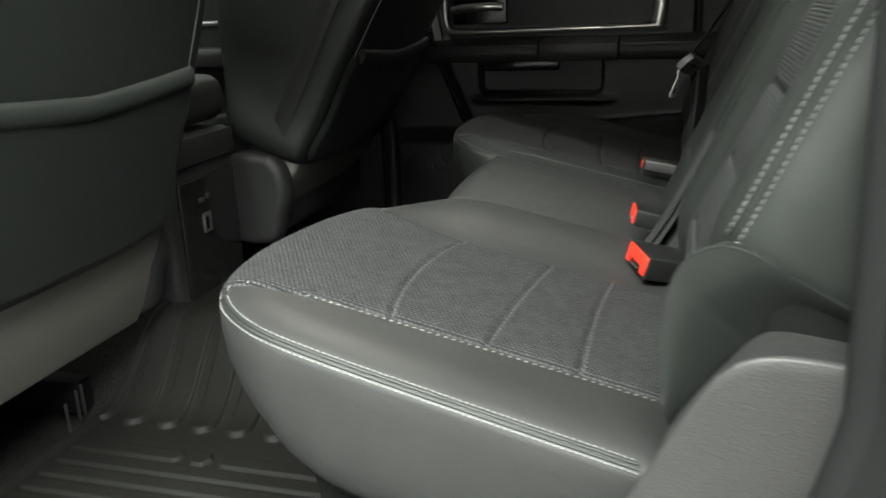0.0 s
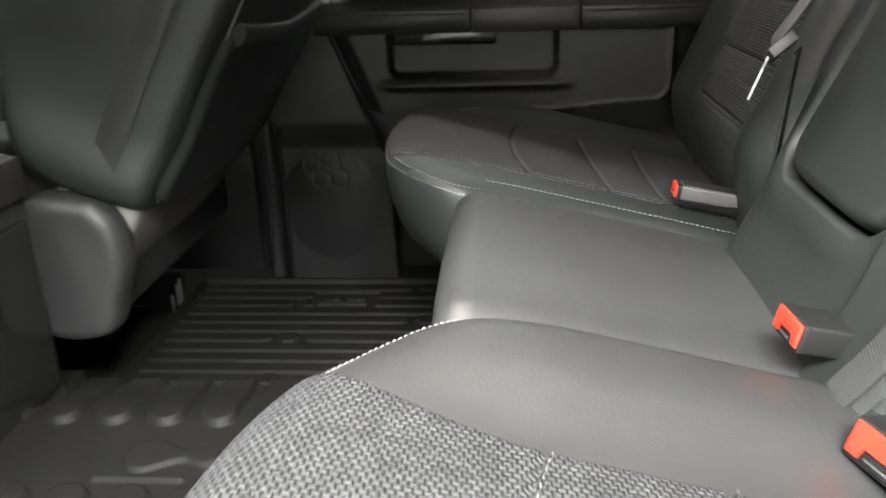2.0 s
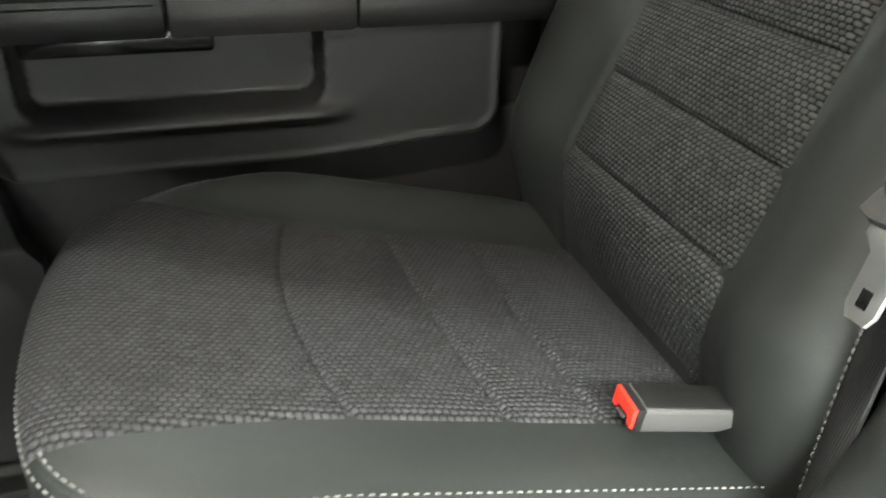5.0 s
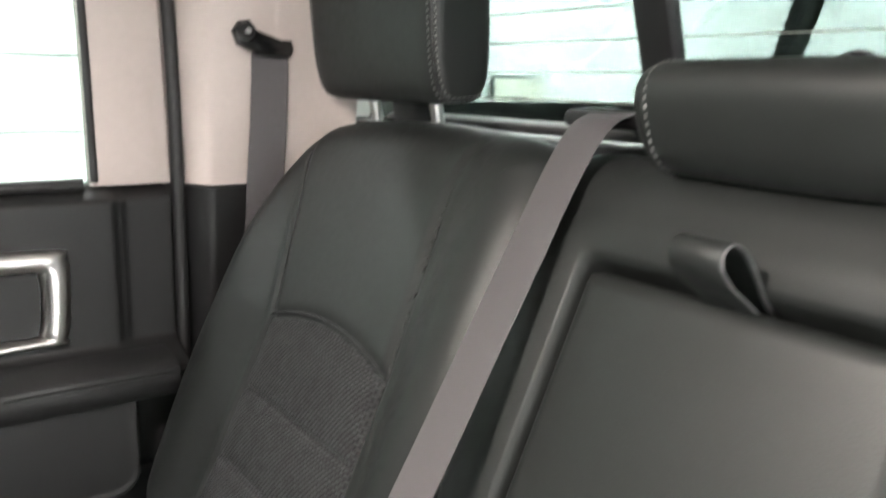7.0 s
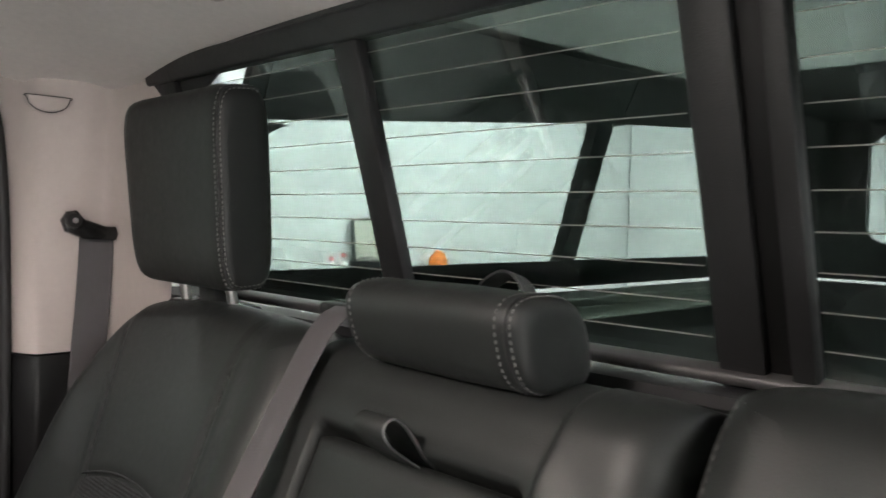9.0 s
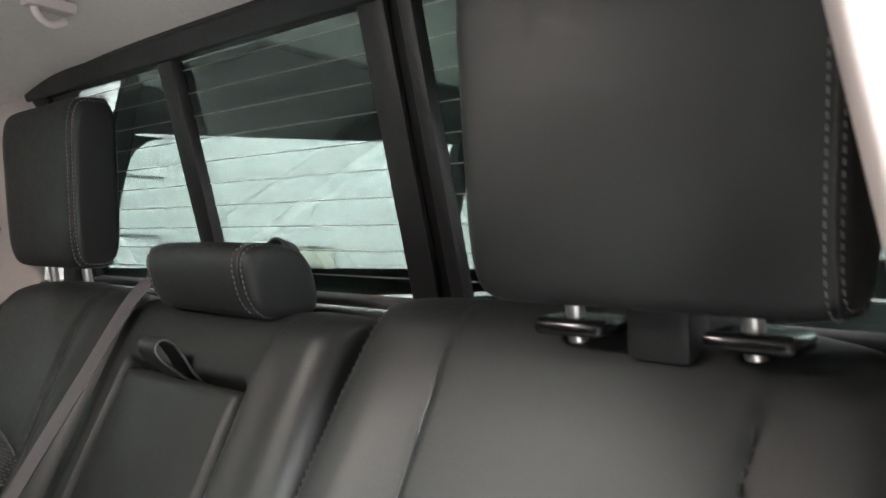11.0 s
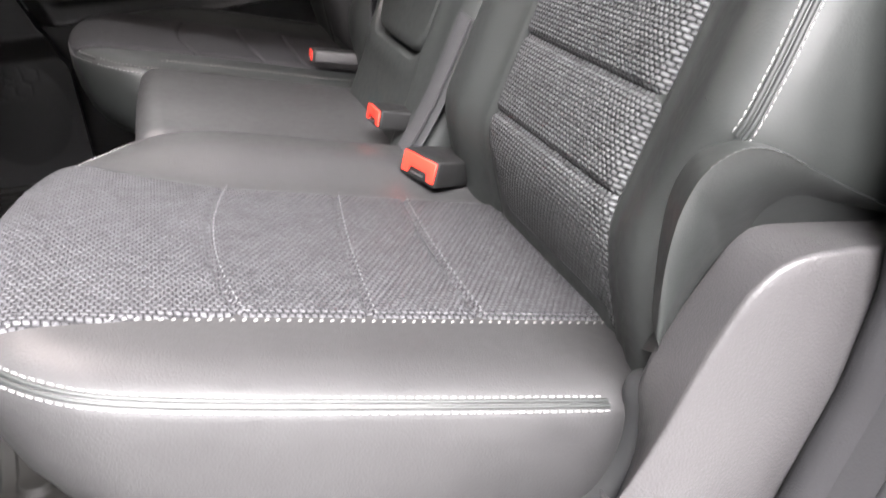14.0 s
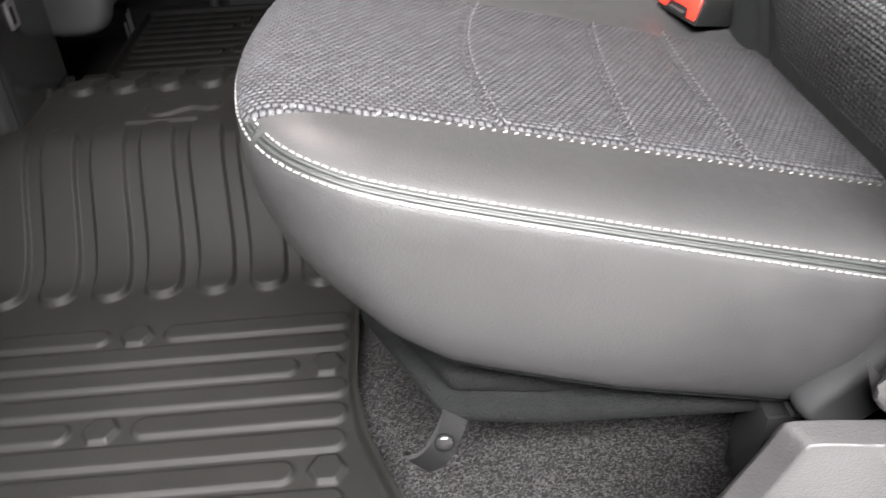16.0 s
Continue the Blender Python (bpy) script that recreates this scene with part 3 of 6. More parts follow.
def far_pillar():
    """Beige upper trim of the far rear pillar, dark below the belt line."""
    def shape(z0, z1, material, name, label):
        def f(u, v):
            z = z0 + v * (z1 - z0)
            ang = u
            x = 0.602 + 0.170 * ang
            y = 0.835 - 0.055 * sstep(0.05, 0.25, ang) - 0.13 * sstep(0.72, 1.0, ang) - 0.10 * (z - 0.66) * sstep(0.1, 0.6, ang)
            return x, y, z
        me = grid_me(name, 40, 14, f, material, thick=(0.01, 0.025, 0))
        return tagged(new(name, me), label, "pillar trim", kind="structure")
    shape(0.664, 1.085, BEIGE, "pillar_trim_1", "beige moulded upper trim of the rear pillar")
    shape(0.05, 0.661, PLASTIC, "pillar_trim_2", "black moulded lower trim of the rear pillar")
    plug = thing("cover_cap", "small beige half-round cover cap on the pillar", "cap", pose(0.645, 0.745, 1.012, 0, 0, 0))
    pts = [(-0.026, 0.006)] + [(-0.026 * math.cos(a), 0.004 - 0.018 * math.sin(a)) for a in np.linspace(0.05, math.pi - 0.05, 16)] + [(0.026, 0.006)]
    part("cap", prism_me("cap", pts, -0.003, 0.02, "y", BEIGE, 0.0015), plug)
    gap = [(x * 1.06, z * 1.08) for x, z in pts]
    part("gap_line", tube_me("gap_line", [(x, -0.001, z) for x, z in smooth_loop(gap, 60)], 0.0007, SEAL, 6, closed=True), plug)


far_pillar()
for _name, _y in (("body_side_1", 0.885), ("body_side_2", -0.90)):
    tagged(new(_name, box_me(_name, (0.36, 0.03, 1.2), PAINT, 0.004, m=pose(0.79, _y, 0.58))), "white painted body side", "body panel", kind="structure")


def far_door():
    door = thing("door_1", "closed black rear door with chrome pull and beige window frame", "door", kind="structure")

    def rrect(x, z, x0, x1, z0, z1, r):
        qx = np.abs(x - (x0 + x1) / 2) - (x1 - x0) / 2 + r
        qz = np.abs(z - (z0 + z1) / 2) - (z1 - z0) / 2 + r
        return np.hypot(np.maximum(qx, 0), np.maximum(qz, 0)) + np.minimum(np.maximum(qx, qz), 0) - r

    def f(u, v):
        z = 0.10 + v * 0.565
        lo = np.interp(z, [0.10, 0.29, 0.44, 0.66], [0.07, 0.012, -0.050, -0.085])
        x = lo + u * (0.598 - lo)
        y = 0.735 + 0.062 * sstep(0.440, 0.474, z)
        low = rrect(x, z, -1.0, 0.527, 0.287 + 0.013 * sstep(0.30, 0.50, x), 1.3, 0.032)
        y = np.where(z < 0.44, y + 0.055 * sstep(-0.001, 0.008, low) - 0.0025 * np.exp(-((low + 0.004) / 0.0040) ** 2), y)
        d = rrect(x, z, 0.056, 0.342, 0.345, 0.47, 0.022)
        y = np.where(z < 0.44, y + 0.034 * (1 - sstep(-0.008, 0.0, d)), y)
        y = y - 0.012 * np.exp(-((z - 0.336) / 0.008) ** 2) * sstep(0.03, 0.07, x) * (1 - sstep(0.33, 0.38, x))
        y = y + 0.03 * (1 - sstep(0.0, 0.035, x - lo)) + 0.012 * sstep(0.53, 0.545, x)
        y = y + 0.006 * np.exp(-((x - 0.533) / 0.004) ** 2) * sstep(0.46, 0.48, z)
        y = y + 0.03 * sstep(0.648, 0.665, z)
        return x, y, z
    part("inner_panel", grid_me("inner_panel", 210, 190, f, PLASTIC, thick=(0, 0.05, 0), sharp=60), door, "black grained moulded door panel")
    # Black block puts the shade of the deep grip recess into colour.
    part("pocket_shade", box_me("pocket_shade", (0.178, 0.02, 0.028), GLOSS_BLACK, 0.005), door, "black block standing in for the shaded grip recess", pose(0.150, 0.768, 0.412))
    for x0, x1, material, y in ((-0.062, 0.197, PLASTIC, 0.716), (0.200, 0.372, PLASTIC_GREY, 0.712), (0.375, 0.575, PLASTIC, 0.716)):
        prof = [(y + 0.06, 0.470), (y + 0.014, 0.466), (y + 0.002, 0.458), (y, 0.446), (y + 0.001, 0.432), (y + 0.010, 0.421), (y + 0.06, 0.417)]
        me = prism_me("armrest", prof, x0, x1, "x", material, 0.003)
        part("armrest", me, door, "soft grey armrest pad" if material is PLASTIC_GREY else "")
    part("armrest_line", tube_me("armrest_line", [(-0.05, 0.7155, 0.452), (0.188, 0.7155, 0.452)], 0.0012, SEAL, 6), door)
    part("armrest_line", tube_me("armrest_line", [(0.385, 0.7155, 0.452), (0.565, 0.7155, 0.452)], 0.0012, SEAL, 6), door)

    # chrome bezel round the pull
    outer = smooth_loop([(-0.02, 0.600), (0.20, 0.600), (0.445, 0.598), (0.470, 0.588), (0.474, 0.565), (0.470, 0.508), (0.464, 0.490), (0.445, 0.484), (0.20, 0.482), (0.0, 0.482), (-0.035, 0.49), (-0.045, 0.54), (-0.04, 0.59)], 150)
    inner = smooth_loop([(0.0, 0.572), (0.20, 0.572), (0.420, 0.572), (0.437, 0.568), (0.440, 0.555), (0.438, 0.512), (0.433, 0.498), (0.418, 0.495), (0.20, 0.493), (0.02, 0.493), (-0.015, 0.498), (-0.022, 0.53), (-0.018, 0.565)], 150)
    n = 150
    ring = [(0.0, 0.800), (0.03, 0.790), (0.10, 0.7850), (0.25, 0.7825), (0.50, 0.7815), (0.72, 0.7835), (0.84, 0.7870), (0.92, 0.7920), (1.0, 0.800)]
    verts = [(x0 + (x1 - x0) * k, y, z0 + (z1 - z0) * k) for k, y in ring for (x0, z0), (x1, z1) in zip(outer, inner)]
    faces = [(k * n + i, k * n + (i + 1) % n, (k + 1) * n + (i + 1) % n, (k + 1) * n + i) for k in range(len(ring) - 1) for i in range(n)]
    part("pull_bezel", mesh_from("pull_bezel", verts, faces, CHROME, sharp=60), door, "satin chrome door pull surround")
    part("pull_insert", prism_me("pull_insert", [tuple(p) for p in inner[::3]], 0.7945, 0.802, "y", PLASTIC, 0.0), door)
    handle = part("door_handle", tube_me("door_handle", smooth_path([(-0.012, 0.79, 0.536), (0.02, 0.775, 0.540), (0.07, 0.772, 0.542), (0.105, 0.780, 0.540)], 24), 0.013, CHROME, 12, flat=0.75), door, "chrome inside door latch")
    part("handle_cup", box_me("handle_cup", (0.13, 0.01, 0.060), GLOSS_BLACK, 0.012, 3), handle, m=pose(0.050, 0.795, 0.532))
    # window frame and glass
    frame = prism_me("window_frame", [(0.512, 0.664), (0.606, 0.664), (0.600, 0.90), (0.588, 1.00), (0.565, 1.07), (0.54, 1.11), (-0.10, 1.11), (-0.10, 1.055), (0.46, 1.055), (0.492, 1.03), (0.506, 0.96), (0.510, 0.85)], 0.825, 0.86, "y", BEIGE, 0.004)
    part("window_frame", frame, door, "beige upper door frame")
    part("belt_strip", tube_me("belt_strip", [(-0.1, 0.822, 0.668), (0.50, 0.822, 0.668)], 0.008, SEAL, 8), door)
    part("glass_seal", tube_me("glass_seal", smooth_path([(0.514, 0.826, 0.67), (0.512, 0.826, 0.85), (0.508, 0.826, 0.96), (0.494, 0.826, 1.03), (0.462, 0.826, 1.055), (0.2, 0.826, 1.058), (-0.1, 0.826, 1.058)], 60), 0.005, SEAL, 8), door)
    g = part("pane", box_me("pane", (0.66, 0.004, 0.41), GLASS_DOOR, 0), door, "lightly tinted side window glass", pose(0.20, 0.842, 0.86))
    g.visible_shadow = False
    part("weather_seal", tube_me("weather_seal", smooth_path([(0.585, 0.80, 0.12), (0.606, 0.808, 0.40), (0.612, 0.818, 0.66), (0.611, 0.822, 0.85), (0.603, 0.822, 0.97), (0.585, 0.818, 1.04), (0.55, 0.81, 1.085)], 60), 0.0085, SEAL, 10), door, "black rubber door seal")
    part("outer_skin", box_me("outer_skin", (0.74, 0.02, 0.78), PAINT, 0.004), door, "white painted outer skin", pose(0.24, 0.872, 0.27))


far_door()


def far_front_side():
    """Lower trim of the far centre pillar, its moulded foot, and the closed front door beyond."""
    def f(u, v):
        z = -0.01 + v * 0.70
        lo = -0.150 - 0.05 * sstep(0.25, 0.65, z)
        hi = np.interp(z, [0, 0.22, 0.29, 0.44, 0.70], [0.06, 0.055, 0.008, -0.052, -0.09])
        x = lo + u * (hi - lo)
        y = 0.742 + 0.0 * x
        foot = 1 - sstep(0.235, 0.275, z)
        y = y - 0.050 * foot * sstep(0.0, 0.12, u)
        cx, cz = x + 0.045, z - 0.20
        dome = np.clip(1 - (cx / 0.085) ** 2 - ((cz + 0.06) / 0.10) ** 2, 0, 1)
        y = y - 0.010 * dome
        for hx, hz in ((-0.075, 0.212), (-0.045, 0.222), (-0.015, 0.212), (-0.060, 0.188), (-0.030, 0.188)):
            ax, az = np.abs(x - hx), np.abs(z - hz)
            rr = np.maximum(ax * 0.5 + az * 0.866, ax)
            y = y + 0.0013 * np.exp(-((rr - 0.0135) / 0.0016) ** 2)
        return x, y, z
    me = grid_me("pillar_trim_3", 110, 190, f, PLASTIC, thick=(0, 0.03, 0), sharp=60)
    tagged(new("pillar_trim_3", me), "dark grey centre pillar trim with embossed hexagons", "pillar trim", kind="structure")
    seal = tube_me("pillar_seal", smooth_path([(-0.165, 0.735, -0.01), (-0.163, 0.735, 0.25), (-0.185, 0.735, 0.45), (-0.21, 0.74, 0.70)], 40), 0.011, SEAL, 10)
    tagged(new("door_seal_trim", seal), "black rubber seal of the front door", "trim", kind="structure")
    door = thing("door_2", "closed black front passenger door panel", "door", kind="structure")
    part("inner_panel", box_me("inner_panel", (0.95, 0.05, 0.68), PLASTIC, 0.01), door, m=pose(-0.68, 0.795, 0.32))
    part("armrest", prism_me("armrest", [(0.78, 0.47), (0.715, 0.468), (0.705, 0.45), (0.710, 0.425), (0.78, 0.41)], -1.05, -0.24, "x", PLASTIC_GREY, 0.004), door)
    part("trim_strip", tube_me("trim_strip", [(-1.1, 0.765, 0.525), (-0.25, 0.765, 0.53)], 0.007, CHROME, 8), door, "thin satin chrome strip")
    part("outer_skin", box_me("outer_skin", (1.0, 0.02, 0.78), PAINT, 0.004), door, m=pose(-0.66, 0.872, 0.27))
    g = part("pane", box_me("pane", (0.9, 0.004, 0.42), GLASS_SIDE, 0), door, "clear side window glass", pose(-0.62, 0.842, 0.86))
    g.visible_shadow = False
    up = prism_me("pillar_trim_4", [(-0.21, 0.66), (-0.10, 0.66), (-0.10, 1.12), (-0.21, 1.12)], 0.79, 0.86, "y", BEIGE, 0.006)
    tagged(new("pillar_trim_4", up), "beige upper trim of the centre pillar", "pillar trim", kind="structure")


far_front_side()
# Added black boxes keep the white body skin from showing through two gaps.
for _name, _x, _y, _z, _sx, _sy, _sz in (("door_gap_filler", 0.603, 0.848, 0.52, 0.05, 0.012, 1.2), ("floor_side_filler", 0.22, 0.802, 0.10, 0.86, 0.03, 0.42)):
    tagged(new(_name, box_me(_name, (_sx, _sy, _sz), SEAL, 0.004, m=pose(_x, _y, _z))), "black filler box hiding a bright gap beside the far door", "trim", kind="structure")


def near_side():
    """The open near rear doorway: pillar trim, jamb, rubber seal and painted flange; closed front door ahead of it."""
    def shift(z):
        dx = np.interp(z, [-0.04, 0.05, 0.12, 0.20, 0.28, 0.34, 0.60], [-0.22, -0.145, -0.085, -0.040, -0.008, 0.006, 0.0])
        return dx, 0.24 * np.clip(z - 0.62, 0, 1)

    def loft(name, prof, z0, z1, n, material, label, cat):
        zs = np.linspace(z0, z1, n)
        k = len(prof)
        verts = []
        for z in zs:
            dx, dy = shift(z)
            verts += [(x + dx, y + dy, z) for x, y in prof]
        faces = [(i * k + j, i * k + j + 1, (i + 1) * k + j + 1, (i + 1) * k + j) for i in range(n - 1) for j in range(k - 1)]
        return tagged(new(name, mesh_from(name, verts, faces, material, sharp=50)), label, cat, kind="structure")
    inner = [(0.86, -0.655), (0.72, -0.659), (0.645, -0.664), (0.615, -0.669), (0.602, -0.675), (0.598, -0.681), (0.598, -0.689), (0.603, -0.695), (0.612, -0.699)]
    outer = [(0.611, -0.697), (0.614, -0.702), (0.620, -0.711), (0.624, -0.718), (0.628, -0.722), (0.634, -0.722)]
    skin = [(0.632, -0.716), (0.636, -0.729), (0.646, -0.737), (0.650, -0.762), (0.654, -0.815), (0.665, -0.842), (1.0, -0.86)]
    loft("pillar_trim_5", inner, 0.664, 1.10, 30, BEIGE, "beige moulded upper trim of the rear pillar", "pillar trim")
    loft("pillar_trim_6", [(x + 0.002, y - 0.001) for x, y in inner], -0.04, 0.664, 60, JAMB, "dark grey moulded lower trim of the rear pillar", "pillar trim")
    loft("jamb_trim", outer, -0.04, 1.10, 90, JAMB, "dark grey plastic door jamb trim", "jamb trim")
    loft("jamb_flange", skin, -0.10, 1.15, 90, PAINT, "white painted door aperture flange", "body panel")
    zs = np.linspace(-0.04, 1.10, 90)
    dx, dy = shift(zs)
    seal = tube_me("jamb_seal", np.stack([0.629 + dx, -0.721 + dy, zs], 1), 0.0065, SEAL, 10)
    tagged(new("jamb_seal", seal), "black rubber door aperture seal", "trim", kind="structure")
    # closed front door and pillar ahead of the doorway
    fr = thing("door_3", "closed black front driver door panel", "door", kind="structure")
    part("inner_panel", box_me("inner_panel", (0.92, 0.06, 0.70), PLASTIC, 0.01), fr, m=pose(-0.74, -0.80, 0.31))
    part("outer_skin", box_me("outer_skin", (0.92, 0.02, 0.78), PAINT, 0.004), fr, m=pose(-0.74, -0.845, 0.27))
    g = part("pane", box_me("pane", (0.9, 0.004, 0.42), GLASS_SIDE, 0), fr, "clear side window glass", pose(-0.74, -0.82, 0.87))
    g.visible_shadow = False
    bp = box_me("pillar_trim_7", (0.12, 0.09, 1.14), PLASTIC, 0.015, 3, m=pose(-0.27, -0.78, 0.54))
    tagged(new("pillar_trim_7", bp), "dark grey trim of the centre pillar", "pillar trim", kind="structure")


near_side()


def front_closure():
    dash = prism_me("dashboard", [(-1.35, -0.05), (-1.02, 0.0), (-0.98, 0.30), (-1.05, 0.55), (-1.35, 0.60)], -0.78, 0.80, "y", PLASTIC, 0.02, 3)
    tagged(new("dashboard", dash), "black moulded dashboard", "dashboard", kind="structure")
    ws = thing("window_2", "clear raked windscreen", "window", kind="structure")
    g = part("pane", box_me("pane", (0.006, 1.56, 0.62), GLASS_SIDE, 0), ws, "", pose(-1.22, 0.02, 0.85, 0, 30, 0))
    g.visible_shadow = False


front_closure()


def pickup_bed():
    """The load bed behind the cab under a glazed cap."""
    bed = thing("load_bed", "dark lined pickup load bed behind the cab", "pickup bed", kind="structure")
    # Unseen bed floor; its pale colour bounces light up under the cap.
    part("bed_floor", box_me("bed_floor", (2.02, 1.62, 0.05), PALE_PANEL, 0.004), bed, "pale bed floor, set to bounce light under the cap", m=pose(1.965, 0.02, 0.18))
    part("bed_front", box_me("bed_front", (0.04, 1.62, 0.46), BED, 0.004), bed, m=pose(0.985, 0.02, 0.42))
    for s in (1, -1):
        y = 0.02 + s * 0.79
        part("bed_side", box_me("bed_side", (2.02, 0.05, 0.46), BED, 0.004), bed, m=pose(1.965, y, 0.42))
        part("bed_rail", box_me("bed_rail", (2.02, 0.15, 0.035), RAIL, 0.014, 3), bed, "pale green-grey bed rail", pose(1.965, 0.02 + s * 0.755, 0.672))
        part("rail_lip", tube_me("rail_lip", [(0.96, 0.02 + s * 0.675, 0.655), (2.96, 0.02 + s * 0.675, 0.655)], 0.016, RAIL, 12), bed)
        part("outer_skin", box_me("outer_skin", (2.02, 0.02, 0.9), PAINT, 0.004), bed, m=pose(1.965, 0.02 + s * 0.835, 0.22))
    part("tailgate", box_me("tailgate", (0.06, 1.62, 0.50), BED, 0.004), bed, m=pose(2.96, 0.02, 0.44))
    cap = thing("truck_cap", "dark glazed cap over the load bed", "truck cap", kind="structure")

    def wall_y(z):
        return 0.65 - 0.478 * (z - 1.083)

    def side_piece(name, x0, x1, z0, z1, material, s=1, thick=0.02, label="", lean=0.0):
        v = []
        for dy in (0, thick):
            for x, z in ((x0, z0), (x1, z0), (x1 - lean, z1), (x0 - lean, z1)):
                v.append((x, 0.02 + s * (wall_y(z) - 0.02 + dy), z))
        fcs = [(0, 1, 2, 3), (7, 6, 5, 4), (0, 4, 5, 1), (1, 5, 6, 2), (2, 6, 7, 3), (3, 7, 4, 0)]
        return part(name, mesh_from(name, v, fcs, material, False), cap, label)
    for s in (1, -1):
        side_piece("side_frame", 0.93, 3.0, 0.70, 0.768, BED, s)
        side_piece("side_frame", 0.93, 1.86, 1.085, 1.20, BED, s)
        side_piece("side_frame", 1.86, 3.0, 1.142, 1.20, BED, s)
        side_piece("side_frame", 0.90, 0.94, 0.70, 1.20, BED, s)
        for edge in ([(0.93, 1.012), (1.84, 1.088), (1.84, 1.10), (0.93, 1.10)], [(1.84, 1.088), (2.62, 1.134), (2.62, 1.19), (1.84, 1.19)], [(2.985, 0.75), (3.0, 0.75), (3.0, 1.19), (2.575, 1.19)]):
            v = [(x, 0.02 + s * (wall_y(z) - 0.024 + d), z) for d in (0, 0.02) for x, z in edge]
            part("side_frame", mesh_from("side_frame", v, [(0, 1, 2, 3), (7, 6, 5, 4), (0, 4, 5, 1), (1, 5, 6, 2), (2, 6, 7, 3), (3, 7, 4, 0)], BED, False), cap)
        for cx, cz, ex, ez, r in ((0.935, 1.008, 1, -1, 0.060), (0.935, 0.764, 1, 1, 0.035), (2.632, 1.136, -1, -1, 0.045), (2.975, 0.764, -1, 1, 0.130)):
            arc = [(cx, cz)] + [(cx + ex * r * (1 - math.sin(a)), cz + ez * r * (1 - math.cos(a))) for a in np.linspace(0, math.pi / 2, 9)]
            v = [(x, 0.02 + s * (wall_y(z) - 0.024 + d), z) for d in (0, 0.018) for x, z in arc]
            n = len(arc)
            part("corner_fillet", mesh_from("corner_fillet", v, [tuple(range(n)), tuple(range(2 * n - 1, n - 1, -1))] + [(i, (i + 1) % n, n + (i + 1) % n, n + i) for i in range(n)], BED, False), cap)
        side_piece("divider", 1.832, 1.890, 0.76, 1.09, BED, s, 0.03, "dark window divider bar", 0.072)
        if s > 0:
            side_piece("divider_clamp", 1.812, 1.835, 0.82, 0.96, BED, s, -0.012, "", 0.035)
        g = side_piece("pane", 0.94, 2.99, 0.766, 1.140, GLASS_CAP, s, 0.004, "lightly tinted cap side glass")
        g.visible_shadow = False
    part("cap_roof", box_me("cap_roof", (2.10, 1.24, 0.03), BED, 0.01), cap, m=pose(1.95, 0.02, 1.21))
    part("roof_panel", box_me("roof_panel", (1.00, 1.0, 0.012), PALE_PANEL, 0.004), cap, "pale panel under the cap roof", pose(1.45, 0.02, 1.188))
    for y0, y1, z0, z1 in ((0.505, 0.80, 0.70, 1.2), (-0.76, -0.465, 0.70, 1.2), (-0.465, 0.505, 0.70, 0.818), (-0.465, 0.505, 1.150, 1.2)):
        part("rear_frame", box_me("rear_frame", (0.03, y1 - y0, z1 - z0), BED, 0.0), cap, m=pose(2.98, (y0 + y1) / 2, (z0 + z1) / 2))
    for cy, ey in ((0.505, -1), (-0.465, 1)):
        for cz, ez in ((0.818, 1), (1.150, -1)):
            r = 0.055
            arc = [(cy, cz)] + [(cy + ey * r * (1 - math.sin(a)), cz + ez * r * (1 - math.cos(a))) for a in np.linspace(0, math.pi / 2, 9)]
            n = len(arc)
            v = [(x, y, z) for x in (2.966, 2.990) for y, z in arc]
            part("rear_fillet", mesh_from("rear_fillet", v, [tuple(range(n)), tuple(range(2 * n - 1, n - 1, -1))] + [(i, (i + 1) % n, n + (i + 1) % n, n + i) for i in range(n)], BED, False), cap)
    g = part("pane", box_me("pane", (0.004, 0.97, 0.335), GLASS_CAP, 0), cap, "lightly tinted cap rear glass", pose(2.98, 0.02, 0.984))
    g.visible_shadow = False


pickup_bed()


